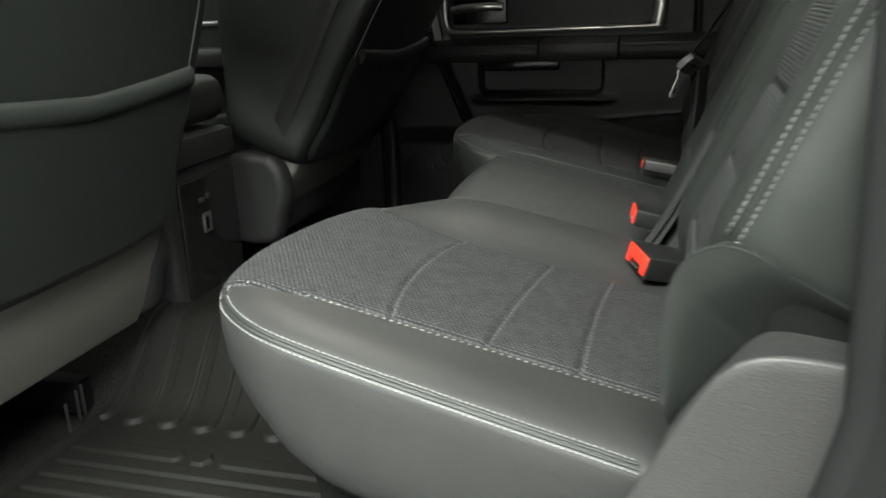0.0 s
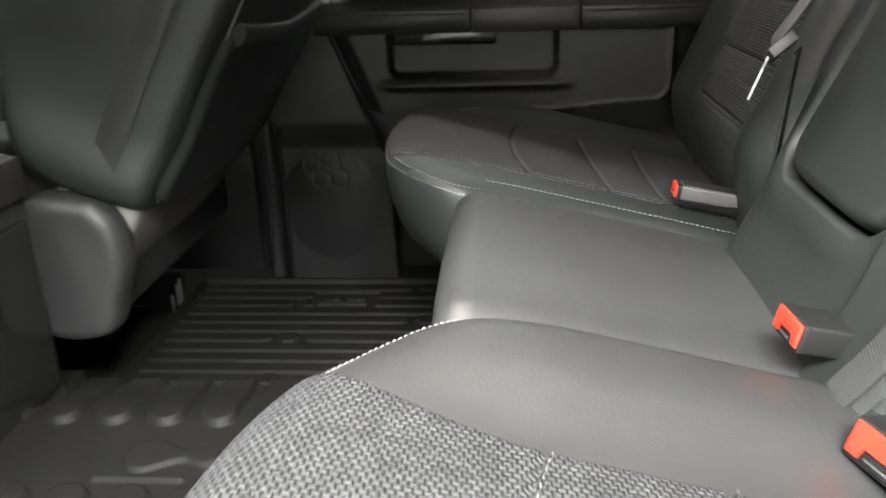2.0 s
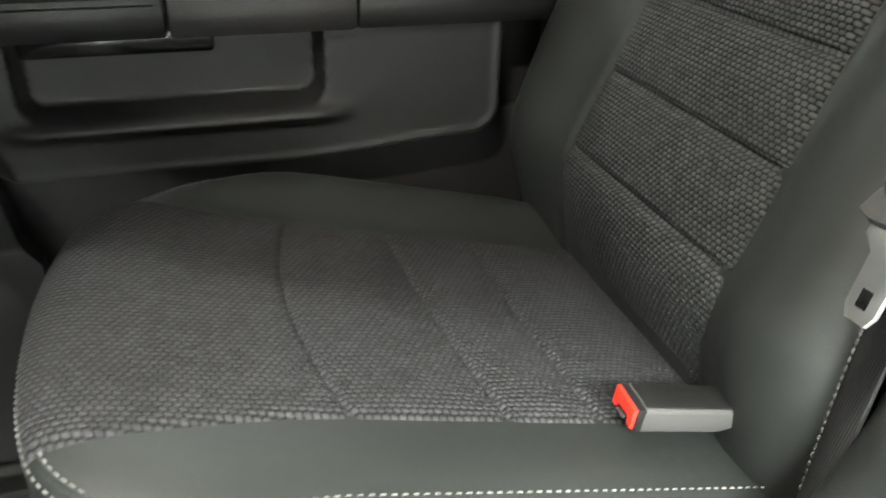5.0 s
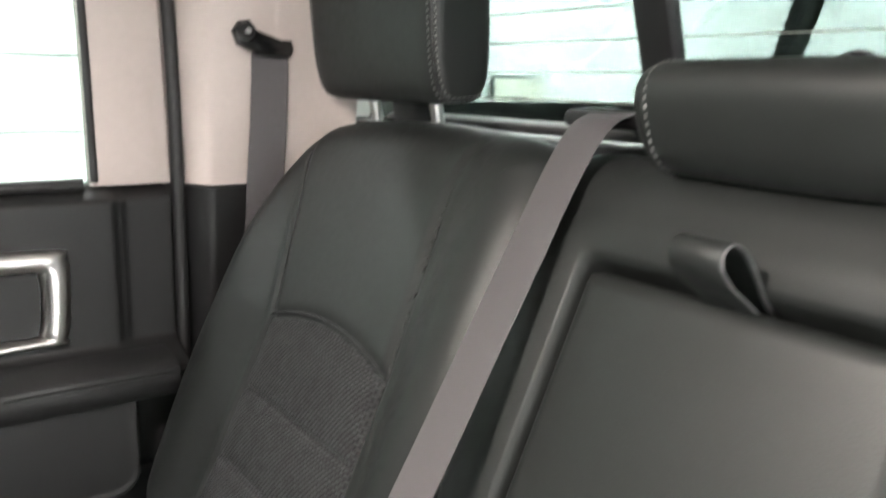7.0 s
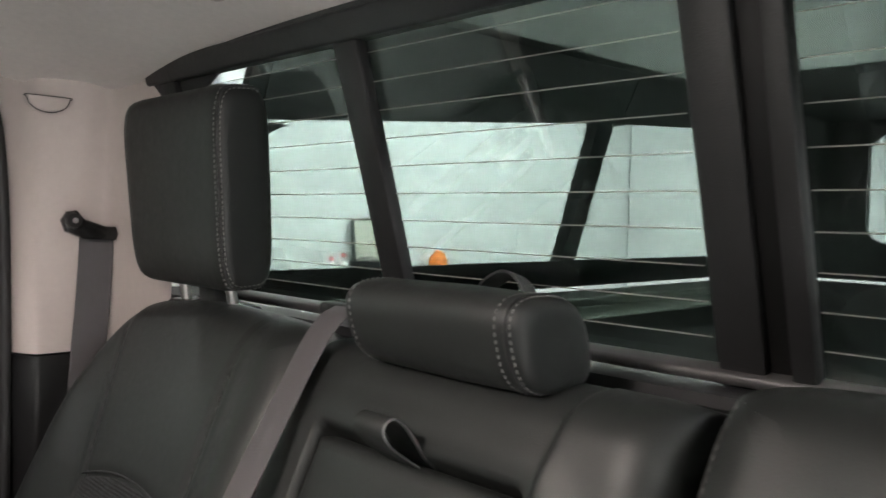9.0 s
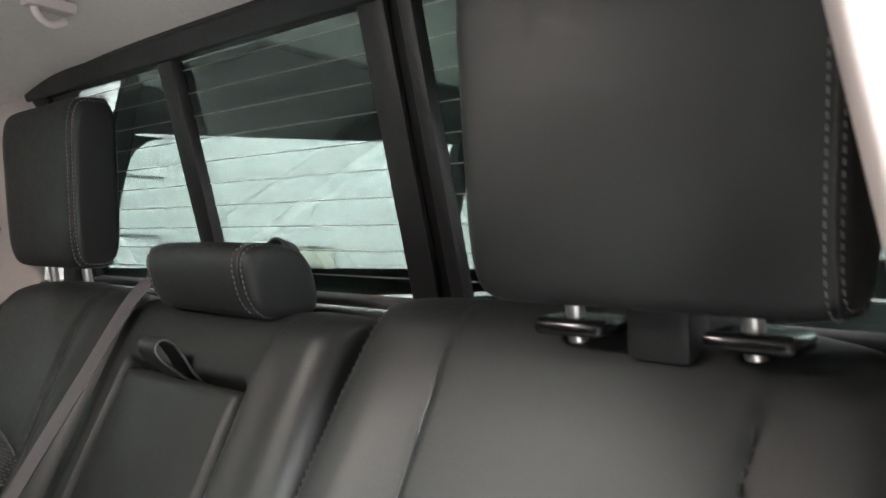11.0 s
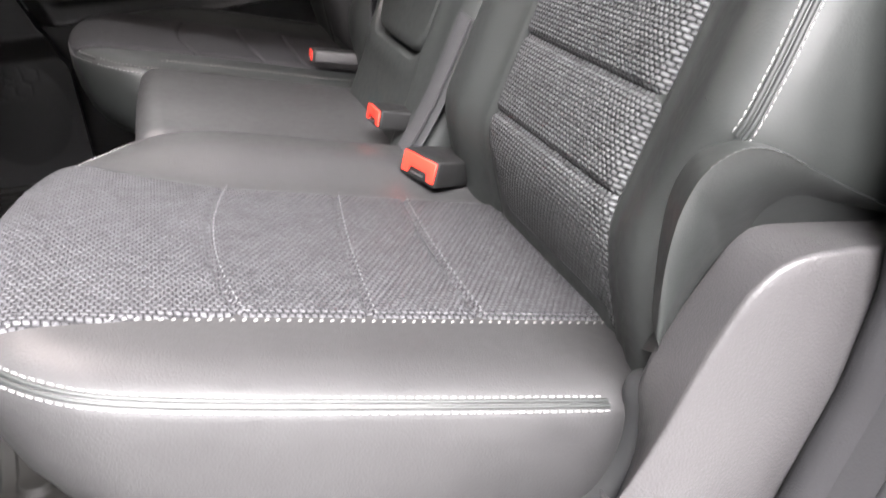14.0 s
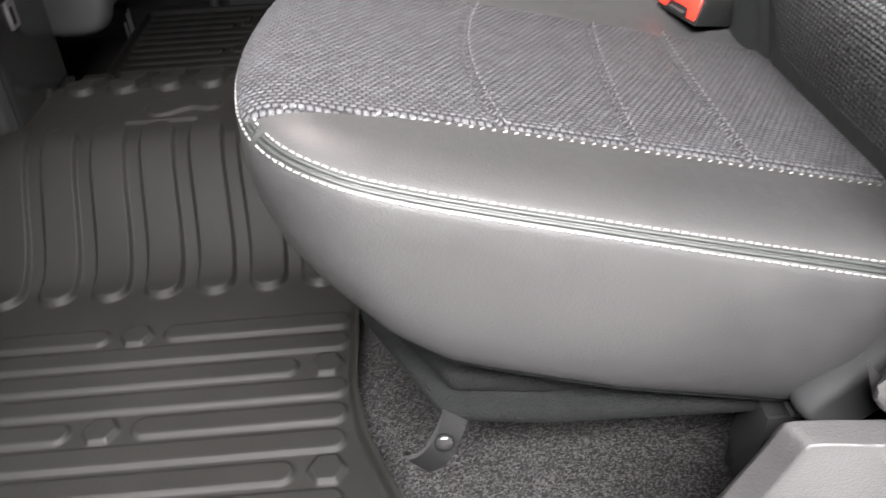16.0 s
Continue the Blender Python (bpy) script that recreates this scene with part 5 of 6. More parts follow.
def headrest(c, x0, sewn):
    """Upright outer headrest on two posts; c: its middle in Y; sewn: the sides with stitched seams."""
    t = thing("headrest", "upright black leather headrest with white double stitching", "headrest", pose(x0, c, 0.895, 0, -4.5, 0), group="outer headrests")
    wy, wz, wx = 0.130, 0.118, 0.036
    rows = 56
    verts, faces = [], []
    prof = []
    for k in range(rows):
        a = 2 * math.pi * k / rows
        ca, sa = math.cos(a), math.sin(a)
        prof.append((wx * math.copysign(abs(ca) ** 0.50, ca), wz * math.copysign(abs(sa) ** 0.40, sa)))
    half = [(1.0, 0.60), (0.994, 0.72), (0.978, 0.83), (0.95, 0.91), (0.91, 0.955), (0.85, 0.985), (0.76, 1.0), (0.4, 1.02)]
    stations = [(-a, b) for a, b in half] + [(0, 1.03)] + half[::-1]

    def ring(s, k, grow=1.0):
        return [(x * k * grow, s * wy * (1.0 - 0.07 * (0.5 - 0.5 * z / wz)), z * (1 - 0.42 * (1 - min(k, 1.0))) * grow) for x, z in prof]
    for s, k in stations:
        verts += ring(s, k)
    for i in range(len(stations) - 1):
        for k in range(rows):
            faces.append((i * rows + k, i * rows + (k + 1) % rows, (i + 1) * rows + (k + 1) % rows, (i + 1) * rows + k))
    faces += [tuple(range(rows))[::-1], tuple((len(stations) - 1) * rows + k for k in range(rows))]
    part("cover", mesh_from("cover", verts, faces, LEATHER, sharp=50), t)
    for s in (-1, 1):
        for off, k in () if s not in sewn else ((0.915, 0.952), (0.948, 0.912), (0.972, 0.850)):
            path = [p for p in ring(s * off, k, 1.006) if p[0] < 0.024]
            path = sorted(path, key=lambda p: math.atan2(p[2], -p[0]))
            path = smooth_path(path, 120)
            nr = np.stack([path[:, 0] - 0.02, np.full(len(path), s * (0.03 if off < 0.96 else 0.07)), path[:, 2] * 0.3], 1)
            if k == 0.912:
                part("seam", tube_me("seam", path, 0.0013, SEAL, 6), t)
            else:
                part("stitching", stitch_me("stitching", path, nr, THREAD, 0.0036, 0.0022, 0.0010), t, "white stitching")
        part("post", tube_me("post", [(0.004, s * 0.060, -0.10), (0.010, s * 0.060, -0.144)], 0.0065, CHROME, 14), t, "chrome headrest post")
        part("post_sleeve", box_me("post_sleeve", (0.040, 0.054, 0.012), GLOSS_BLACK, 0.005, 3), t, "black post guide", pose(0.014, s * 0.060, -0.148 if c > 0 else -0.134))
    part("bracket", box_me("bracket", (0.03, 0.045, 0.05), PLASTIC, 0.006), t, "", pose(0.020, 0.0, -0.128))
    return t


headrest(0.516, 0.743, (-1, 1))
headrest(-0.470, 0.697, (-1,))


def centre_headrest():
    t = thing("headrest", "low rolled black leather centre headrest with white stitched ends", "headrest", pose(0.727, 0.025, 0.777))
    rows = 48
    prof = [(0.042 * math.copysign(abs(math.cos(a)) ** 0.72, math.cos(a)), 0.0375 * math.copysign(abs(math.sin(a)) ** 0.7, math.sin(a))) for a in np.linspace(0, 2 * math.pi, rows, endpoint=False)]
    prof = [(x - 0.012 * (z / 0.039), z) for x, z in prof]
    stations = [(-0.0945, 0.30), (-0.0940, 0.62), (-0.0930, 0.76), (-0.0908, 0.87), (-0.0875, 0.935), (-0.0835, 0.962), (-0.0785, 0.962), (-0.0755, 0.985), (-0.066, 1.0), (0.0, 1.03), (0.080, 1.0), (0.093, 0.985), (0.103, 0.94), (0.109, 0.84), (0.112, 0.68)]
    verts = [(x * k, s, z * k) for s, k in stations for x, z in prof]
    faces = [(i * rows + k, i * rows + (k + 1) % rows, (i + 1) * rows + (k + 1) % rows, (i + 1) * rows + k) for i in range(len(stations) - 1) for k in range(rows)]
    faces += [tuple(range(rows))[::-1], tuple((len(stations) - 1) * rows + k for k in range(rows))]
    part("cover", mesh_from("cover", verts, faces, LEATHER, sharp=50), t)
    for y, k in ((-0.0705, 1.004), (-0.0835, 0.972), (0.095, 0.99)):
        ring = np.array([(x * k, y, z * k) for x, z in prof + prof[:1]])
        ring = smooth_path(ring, 160)
        nr = ring - np.array([0, y, 0])
        part("stitching", stitch_me("stitching", ring, nr, THREAD, 0.0036, 0.0020, 0.0010), t, "white stitching")
    ring = np.array([(x * 0.975, -0.0785, z * 0.975) for x, z in prof])
    part("seam", tube_me("seam", ring, 0.0015, SEAL, 6, closed=True), t)
    for y in (-0.04, 0.04):
        part("post", tube_me("post", [(0.02, y, -0.03), (0.03, y, -0.07)], 0.006, CHROME, 12), t)
    return t



centre_headrest()


def tether_loop():
    t = thing("tether_loop", "black webbing tether loop standing up behind the centre headrest", "strap")
    path = smooth_path([(0.800, 0.092, 0.752), (0.806, 0.084, 0.798), (0.811, 0.066, 0.816), (0.812, 0.048, 0.817), (0.808, 0.030, 0.800), (0.802, 0.024, 0.752)], 40)
    part("webbing", ribbon_me("webbing", path, (1, 0, -0.3), 0.022, 0.003, BELT_DARK), t)


tether_loop()

# ---- hinge covers and sill parts beside the near seat ----
SIDE = Matrix(((1, 0, 0, 0), (0, 0, -1, 0), (0, 1, 0, 0), (0, 0, 0, 1)))


def shell_me(name, back, ridge, foot, material, n=70):
    """A moulded cover: a sloping face from the back edge to the ridge, a crisp rounded ridge, an outer face down to its foot."""
    a, b, c = (smooth_path(p, n) for p in (back, ridge, foot))
    rows = [a + np.array([0.004, 0.010, -0.012]), a]
    rows += [a + (b - a) * k for k in (0.06, 0.35, 0.65, 0.88, 0.95)]
    corner = 0.045 * (a - b) / 1.0
    rows += [b + corner * 0.5 + (c - b) * 0.012, b + (c - b) * 0.05, b + (c - b) * 0.12]
    rows += [b + (c - b) * k + np.array([0, -0.004 * math.sin(math.pi * k), 0]) for k in (0.3, 0.55, 0.8, 0.97)]
    rows += [c + np.array([0.003, 0.004, -0.003]), c + np.array([0.012, 0.03, 0.0])]
    k = len(rows)
    verts = np.stack(rows, 1).reshape(-1, 3)
    faces = [(i * k + j, (i + 1) * k + j, (i + 1) * k + j + 1, i * k + j + 1) for i in range(n - 1) for j in range(k - 1)]
    faces += [tuple(range(k)), tuple((n - 1) * k + j for j in range(k))[::-1]]
    return mesh_from(name, verts, faces, material, sharp=75)


def hinge_cover():
    t = thing("hinge_cover", "dark grey grained plastic seat hinge cover", "hinge cover")
    back = [(0.484, -0.626, 0.178), (0.493, -0.622, 0.190), (0.5045, -0.617, 0.214), (0.5075, -0.613, 0.240), (0.5070, -0.612, 0.262), (0.5165, -0.611, 0.288), (0.5330, -0.611, 0.3135), (0.549, -0.611, 0.335), (0.563, -0.611, 0.352), (0.578, -0.611, 0.3590), (0.603, -0.611, 0.3585), (0.68, -0.612, 0.352)]
    ridge = [(0.463, -0.654, 0.206), (0.480, -0.658, 0.238), (0.502, -0.661, 0.280), (0.525, -0.663, 0.325), (0.541, -0.665, 0.350), (0.562, -0.667, 0.363), (0.60, -0.670, 0.364), (0.68, -0.672, 0.352)]
    foot = [(0.464, -0.652, 0.194), (0.470, -0.657, 0.187), (0.484, -0.661, 0.181), (0.506, -0.664, 0.175), (0.535, -0.668, 0.168), (0.57, -0.672, 0.160), (0.62, -0.676, 0.150), (0.69, -0.678, 0.140)]
    part("shell", shell_me("shell", back, ridge, foot, PLASTIC_GREY), t)
    flap = Pad([(0.455, 0.138), (0.487, 0.175), (0.503, 0.204), (0.508, 0.226), (0.508, 0.240), (0.512, 0.250), (0.522, 0.254), (0.536, 0.245), (0.540, 0.20), (0.512, 0.14), (0.480, 0.118)][::-1], lambda x, y: 0.611 + 0 * x, lambda x, y: 0.58 + 0 * x, dz=0.006, dw=0.008, n=110)
    part("cloth_flap", flap.mesh("cloth_flap", GUSSET), t, "dark grey elastic cloth flap", SIDE)
    seam = smooth_path([(0.509, -0.620, 0.300), (0.5065, -0.625, 0.3345), (0.5060, -0.629, 0.3610), (0.5080, -0.634, 0.3875), (0.5145, -0.6385, 0.4080), (0.5245, -0.6415, 0.4185), (0.540, -0.6435, 0.4235), (0.558, -0.6445, 0.4190), (0.579, -0.645, 0.407), (0.611, -0.646, 0.388), (0.66, -0.646, 0.362)], 90)
    base = smooth_path([(0.515, -0.610, 0.281), (0.5265, -0.610, 0.300), (0.537, -0.610, 0.317), (0.548, -0.610, 0.332), (0.561, -0.610, 0.345), (0.575, -0.610, 0.354), (0.590, -0.610, 0.356), (0.605, -0.610, 0.356), (0.62, -0.610, 0.355), (0.64, -0.610, 0.354), (0.67, -0.610, 0.352)], 90)
    rows = [seam + np.array([0.020, 0.040, -0.004]), seam + np.array([0.002, 0.004, -0.001])]
    fold = 0.0022 * np.exp(-((np.linspace(0, 1, 90) - 0.40) / 0.035) ** 2)[:, None] * np.array([0, 1.0, 0])
    rows += [seam + (base - seam) * k + np.array([0, -0.0045, 0]) * math.sin(math.pi * k ** 0.8) + fold * math.sin(math.pi * k) for k in (0.015, 0.06, 0.14, 0.25, 0.38, 0.52, 0.66, 0.8, 0.92, 1.0)]
    rows.append(base + np.array([0.004, 0.02, -0.010]))
    k = len(rows)
    verts = np.stack(rows, 1).reshape(-1, 3)
    faces = [(a * k + b, (a + 1) * k + b, (a + 1) * k + b + 1, a * k + b + 1) for a in range(89) for b in range(k - 1)]
    part("gusset", mesh_from("gusset", verts, faces, LEATHER, sharp=75), t, "smooth black leather gusset under the backrest")
    part("gusset_stitching", stitch_me("gusset_stitching", seam[38:60] + np.array([0.0, -0.0010, 0.0]), (-0.2, -0.97, 0.1), SEAM_THREAD, 0.0026, 0.0020, 0.0006), t, "fine grey edge stitching")
    low = thing("sill_cover", "dark grey grained plastic lower sill cover", "sill cover")
    back = [(0.352, -0.640, 0.012), (0.370, -0.646, 0.065), (0.388, -0.650, 0.108), (0.400, -0.651, 0.136), (0.411, -0.651, 0.160), (0.417, -0.651, 0.175), (0.426, -0.651, 0.179), (0.477, -0.651, 0.174), (0.56, -0.652, 0.166), (0.66, -0.652, 0.156)]
    ridge = [(0.368, -0.668, 0.012), (0.384, -0.669, 0.065), (0.398, -0.670, 0.108), (0.408, -0.670, 0.140), (0.417, -0.670, 0.162), (0.423, -0.670, 0.176), (0.431, -0.670, 0.179), (0.468, -0.671, 0.175), (0.56, -0.673, 0.165), (0.66, -0.675, 0.155)]
    foot = [(0.372, -0.668, 0.004), (0.384, -0.669, 0.004), (0.40, -0.671, 0.004), (0.415, -0.673, 0.004), (0.43, -0.674, 0.004), (0.445, -0.675, 0.004), (0.47, -0.676, 0.004), (0.50, -0.677, 0.004), (0.58, -0.679, 0.004), (0.66, -0.68, 0.004)]
    part("shell", shell_me("shell", back, ridge, foot, PLASTIC_GREY, 90), low)
    br = thing("seat_bracket", "bare steel seat bracket under the cushion", "bracket", pose(0.492, -0.580, 0.112))
    part("plate", box_me("plate", (0.060, 0.016, 0.006), STEEL, 0.002), br)
    part("foot", box_me("foot", (0.050, 0.050, 0.10), GLOSS_BLACK, 0.006), br, "black painted bracket foot", pose(-0.02, 0.02, -0.055))


def felt_skirt():
    t = thing("storage_flap", "folded dark felt storage flap hanging under the cushion", "felt flap")
    for z, d, hgt in ((0.100, 0.0, 0.013), (0.1165, 0.014, 0.016), (0.140, 0.030, 0.014)):
        out = [(0.166, -0.42), (0.170 + d * 0.3, -0.480), (0.226 + d * 0.5, -0.560 + d * 0.7), (0.30, -0.566 + d * 0.8), (0.470, -0.566 + d), (0.470, -0.42)]
        bm = bmesh.new()
        lo = [bm.verts.new((x, y, z - 0.10 * (x - 0.22) * 0.35 + 0.35 * (y + 0.565))) for x, y in out]
        hi = [bm.verts.new((x, y, z + hgt - 0.10 * (x - 0.22) * 0.35 + 0.35 * (y + 0.565))) for x, y in out]
        n = len(out)
        bm.faces.new(lo), bm.faces.new(hi)
        for i in range(n):
            bm.faces.new((lo[i], lo[(i + 1) % n], hi[(i + 1) % n], hi[i]))
        bmesh.ops.recalc_face_normals(bm, faces=bm.faces)
        bmesh.ops.bevel(bm, geom=bm.edges[:], offset=0.005, segments=2, affect="EDGES", profile=0.5)
        part("fold", from_bm("fold", bm, FELT), t)
    st = thing("snap_strap", "short black ribbed strap with a snap stud", "strap")
    part("webbing", ribbon_me("webbing", smooth_path([(0.234, -0.562, 0.112), (0.228, -0.572, 0.104), (0.218, -0.580, 0.092), (0.207, -0.578, 0.083), (0.203, -0.570, 0.078)], 24), (0.6, 0.1, -0.75), 0.024, 0.003, STRAP_BLACK), st)
    bm = bmesh.new()
    bmesh.ops.create_uvsphere(bm, u_segments=16, v_segments=10, radius=0.0078, matrix=pose(0.2245, -0.578, 0.1025) @ Matrix.Diagonal((1, 0.6, 1, 1)))
    part("stud", from_bm("stud", bm, GLOSS_BLACK), st, "black snap stud")


hinge_cover()
felt_skirt()

# ---- floor mat ----


def tunnel_z(y):
    """Height of the floor over its tunnel: a steep near flank, a gentler shoulder on the far one."""
    near = 0.100 * (1 - sstep(0.070, 0.245, -y))
    far = 0.100 - 0.036 * sstep(0.06, 0.20, y) - 0.064 * sstep(0.19, 0.29, y)
    return np.where(y < 0, near, far)


def floor_mat():
    def f(u, v):
        y = -0.62 + v * 1.285
        x1 = np.interp(y, [-0.62, -0.54, -0.478, -0.42], [0.222, 0.186, 0.162, 0.152])
        x = -0.285 + u * (x1 + 0.285)
        a = np.abs(y)
        z = tunnel_z(y) + 0.004

        def bar(x0, x1, yc, half, hgt):
            d = np.hypot(np.maximum(np.maximum(x0 + half - x, x - x1 + half), 0), y - yc) - half
            return hgt * (1 - sstep(-0.0022, 0.0012, d))

        def hexa(cx, cy, r):
            dx, dy = np.abs(x - cx), np.abs(y - cy)
            d = np.maximum(dx * 0.866 + dy * 0.5, dy) - r
            return 0.005 * (1 - sstep(-0.0022, 0.0012, d))
        add = np.zeros_like(x)
        moat = np.zeros_like(x)
        # ridges over the tunnel's flanks
        for k in range(8):
            xc = -0.2885 + 0.0566 * k
            if xc > 0.135:
                continue
            for s in (-1, 1):
                lean = 0.018 * sstep(0.24, 0.06, a) if s < 0 else 0.17 * (a - 0.055) - 0.0207
                d = np.hypot(x - xc + lean, np.maximum(np.maximum((0.070 if s < 0 else 0.073) - a, a - (0.240 if s < 0 else 0.215)), 0) * (s * y > 0) + 9.0 * (s * y <= 0)) - 0.0200
                add = np.maximum(add, (0.0085 if s < 0 else 0.0090) * (1 - sstep(-0.0022, 0.0006, d)))
                moat = np.minimum(moat, -0.0030 * np.exp(-((d - 0.0022) / 0.0014) ** 2))
        # long bars on the flat floor, with raised hexagons in every other row
        for s in (-1, 1):
            for k in range(11 if s > 0 else 9):
                yc = s * (0.3205 + 0.0316 * k)
                brk = {0: -0.072, 2: 0.122, 4: -0.074, 6: 0.128, 8: -0.072, 10: 0.122}.get(k)
                if brk is None:
                    add = np.maximum(add, bar(-0.272, 0.143, yc, 0.0122, 0.0042))
                else:
                    add = np.maximum(add, bar(-0.272, brk - 0.027, yc, 0.0122, 0.0042))
                    if brk < 0.1:
                        add = np.maximum(add, bar(brk + 0.027, 0.143, yc, 0.0122, 0.0042))
                    add = np.maximum(add, hexa(brk, yc, 0.0145))
        add = add + moat
        plate = np.maximum(np.abs(x + 0.016) - 0.055, np.abs(y - 0.588) - 0.026)
        add = np.where(plate < 0, 0.0005, add)
        for cx in (-0.036, 0.004):
            add = np.maximum(add, 0.006 * (1 - sstep(-0.002, 0.001, np.hypot(x - cx, (y - 0.591) * 1.3) - 0.016)))
        add = np.maximum(add, bar(-0.057, 0.025, 0.569, 0.004, 0.006))
        # plain raised badge on the tunnel
        badge = np.hypot((x + 0.075) / 0.045, y / 0.020) - 1 + 0.35 * np.sin((x + 0.075) * 90)
        add = np.maximum(add, 0.0045 * (1 - sstep(-0.15, 0.05, badge)))
        add = np.maximum(add, bar(-0.13, -0.04, -0.036, 0.004, 0.004))
        rim = np.minimum(np.minimum(x + 0.285, x1 - x), np.minimum(y + 0.62, 0.665 - y))
        add = np.maximum(add, 0.009 * (1 - sstep(0.004, 0.010, rim)))
        return x, y, z + add
    t = thing("floor_mat", "one-piece black rubber floor mat with bars and raised hexagons", "floor mat")
    part("sheet", grid_me("sheet", 260, 620, f, RUBBER, thick=(0, 0, -0.004), sharp=75), t)


def floor_tunnel():
    def f(u, v):
        x = -1.0 + u * 1.7
        y = -0.30 + v * 0.60
        z = tunnel_z(y) - 0.008
        return x, y, z
    me = grid_me("floor_tunnel", 8, 60, f, CARPET, thick=(0, 0, -0.02))
    tagged(new("floor_tunnel", me), "black carpeted floor tunnel", "floor", kind="structure")
    t = thing("floor_ring", "black cup ring with a bright rim on the floor", "ring", pose(0.166, 0.118, 0.098))
    ring = [(0.045 * math.cos(a), 0.045 * math.sin(a), 0) for a in np.linspace(0, 2 * math.pi, 40, endpoint=False)]
    part("rim", tube_me("rim", ring, 0.004, CHROME, 8, closed=True), t)
    part("wall", tube_me("wall", [(0, 0, -0.05), (0, 0, -0.004)], 0.044, GLOSS_BLACK, 28), t)
    for y in (0.200, 0.248):
        c = thing("floor_clip", "black floor clip with a bright end", "clip", pose(0.186, y, 0.062 - 0.45 * (y - 0.200)), group="floor clips")
        part("body", box_me("body", (0.040, 0.030, 0.030), GLOSS_BLACK, 0.006), c)
        part("tip", box_me("tip", (0.036, 0.008, 0.006), STEEL, 0.002), c, m=pose(0, -0.012, 0.016))


floor_mat()
floor_tunnel()

# ---- belts and buckles ----


def buckle(m, width, height, length, shell, button, label):
    """A belt buckle; m: the middle of its open end, x pointing back along the housing."""
    t = thing("seat_belt_buckle", label, "buckle", m, group="seat belt buckles")
    w, h = width / 2, height / 2
    body = prism_me("housing", [(0.001, -w), (length * 0.80, -w * 0.97), (length, -w * 0.66), (length, w * 0.66), (length * 0.80, w * 0.97), (0.001, w)], -h, h, "z", shell, 0.003, 3)
    part("housing", body, t)
    part("frame_lip", prism_me("frame_lip", [(-w, -h), (w, -h), (w, h), (-w, h)], -0.0012, 0.006, "x", BUCKLE_BLACK, 0.0022, 2), t, "black rim of the open end")
    a, b, c = w * 0.90, h * 0.86, w * 0.46
    part("button", prism_me("button", [(-a, -b * 0.80), (-a, b), (a, b), (a, -b * 0.80), (c + 0.002, -b * 0.80), (c, -b * 0.15), (-c, -b * 0.15), (-c - 0.002, -b * 0.80)], -0.0034, 0.003, "x", button, 0.0008), t, "release button")
    part("slot", box_me("slot", (0.003, c * 1.9, h * 0.30), GLOSS_BLACK, 0.0006), t, "dark latch slot", pose(-0.0016, 0, -h * 0.60))
    part("slot_edge", box_me("slot_edge", (0.002, c * 1.5, 0.0012), STEEL, 0.0003), t, "thin bright slot edge", pose(-0.0030, 0, -h * 0.50))
    part("stalk", box_me("stalk", (0.05, width * 0.5, 0.008), GLOSS_BLACK, 0.003), t, "black buckle stalk", pose(length + 0.018, 0, -h * 0.3))
    part("stalk_rivet", box_me("stalk_rivet", (0.008, 0.008, 0.010), STEEL, 0.003, 3), t, "bare steel rivet", pose(length + 0.008, 0, -h * 0.3))
    return t


RED_BUCKLE = "black plastic seat belt buckle with a red release button"
buckle(pose(0.4725, -0.239, 0.2805, 0, 0, 30) @ pose(0, 0, 0, 9, 15, 0), 0.050, 0.027, 0.062, BUCKLE_BLACK, RED, RED_BUCKLE)
buckle(pose(0.4600, -0.104, 0.2975, 0, 0, 7) @ pose(0, 0, 0, 2, 14, 0), 0.040, 0.022, 0.064, BUCKLE_BLACK, RED, "slim " + RED_BUCKLE)
small = buckle(pose(0.4530, 0.284, 0.2845, 0, 0, -4) @ pose(0, 0, 0, 0, 10, 0), 0.030, 0.017, 0.074, BUCKLE_GREY, RED, "small grey plastic seat belt buckle lying on the cushion")
part("top_cover", box_me("top_cover", (0.062, 0.024, 0.002), BUCKLE_BLACK, 0.0008), small, "black top cover", pose(0.036, 0, 0.0085))


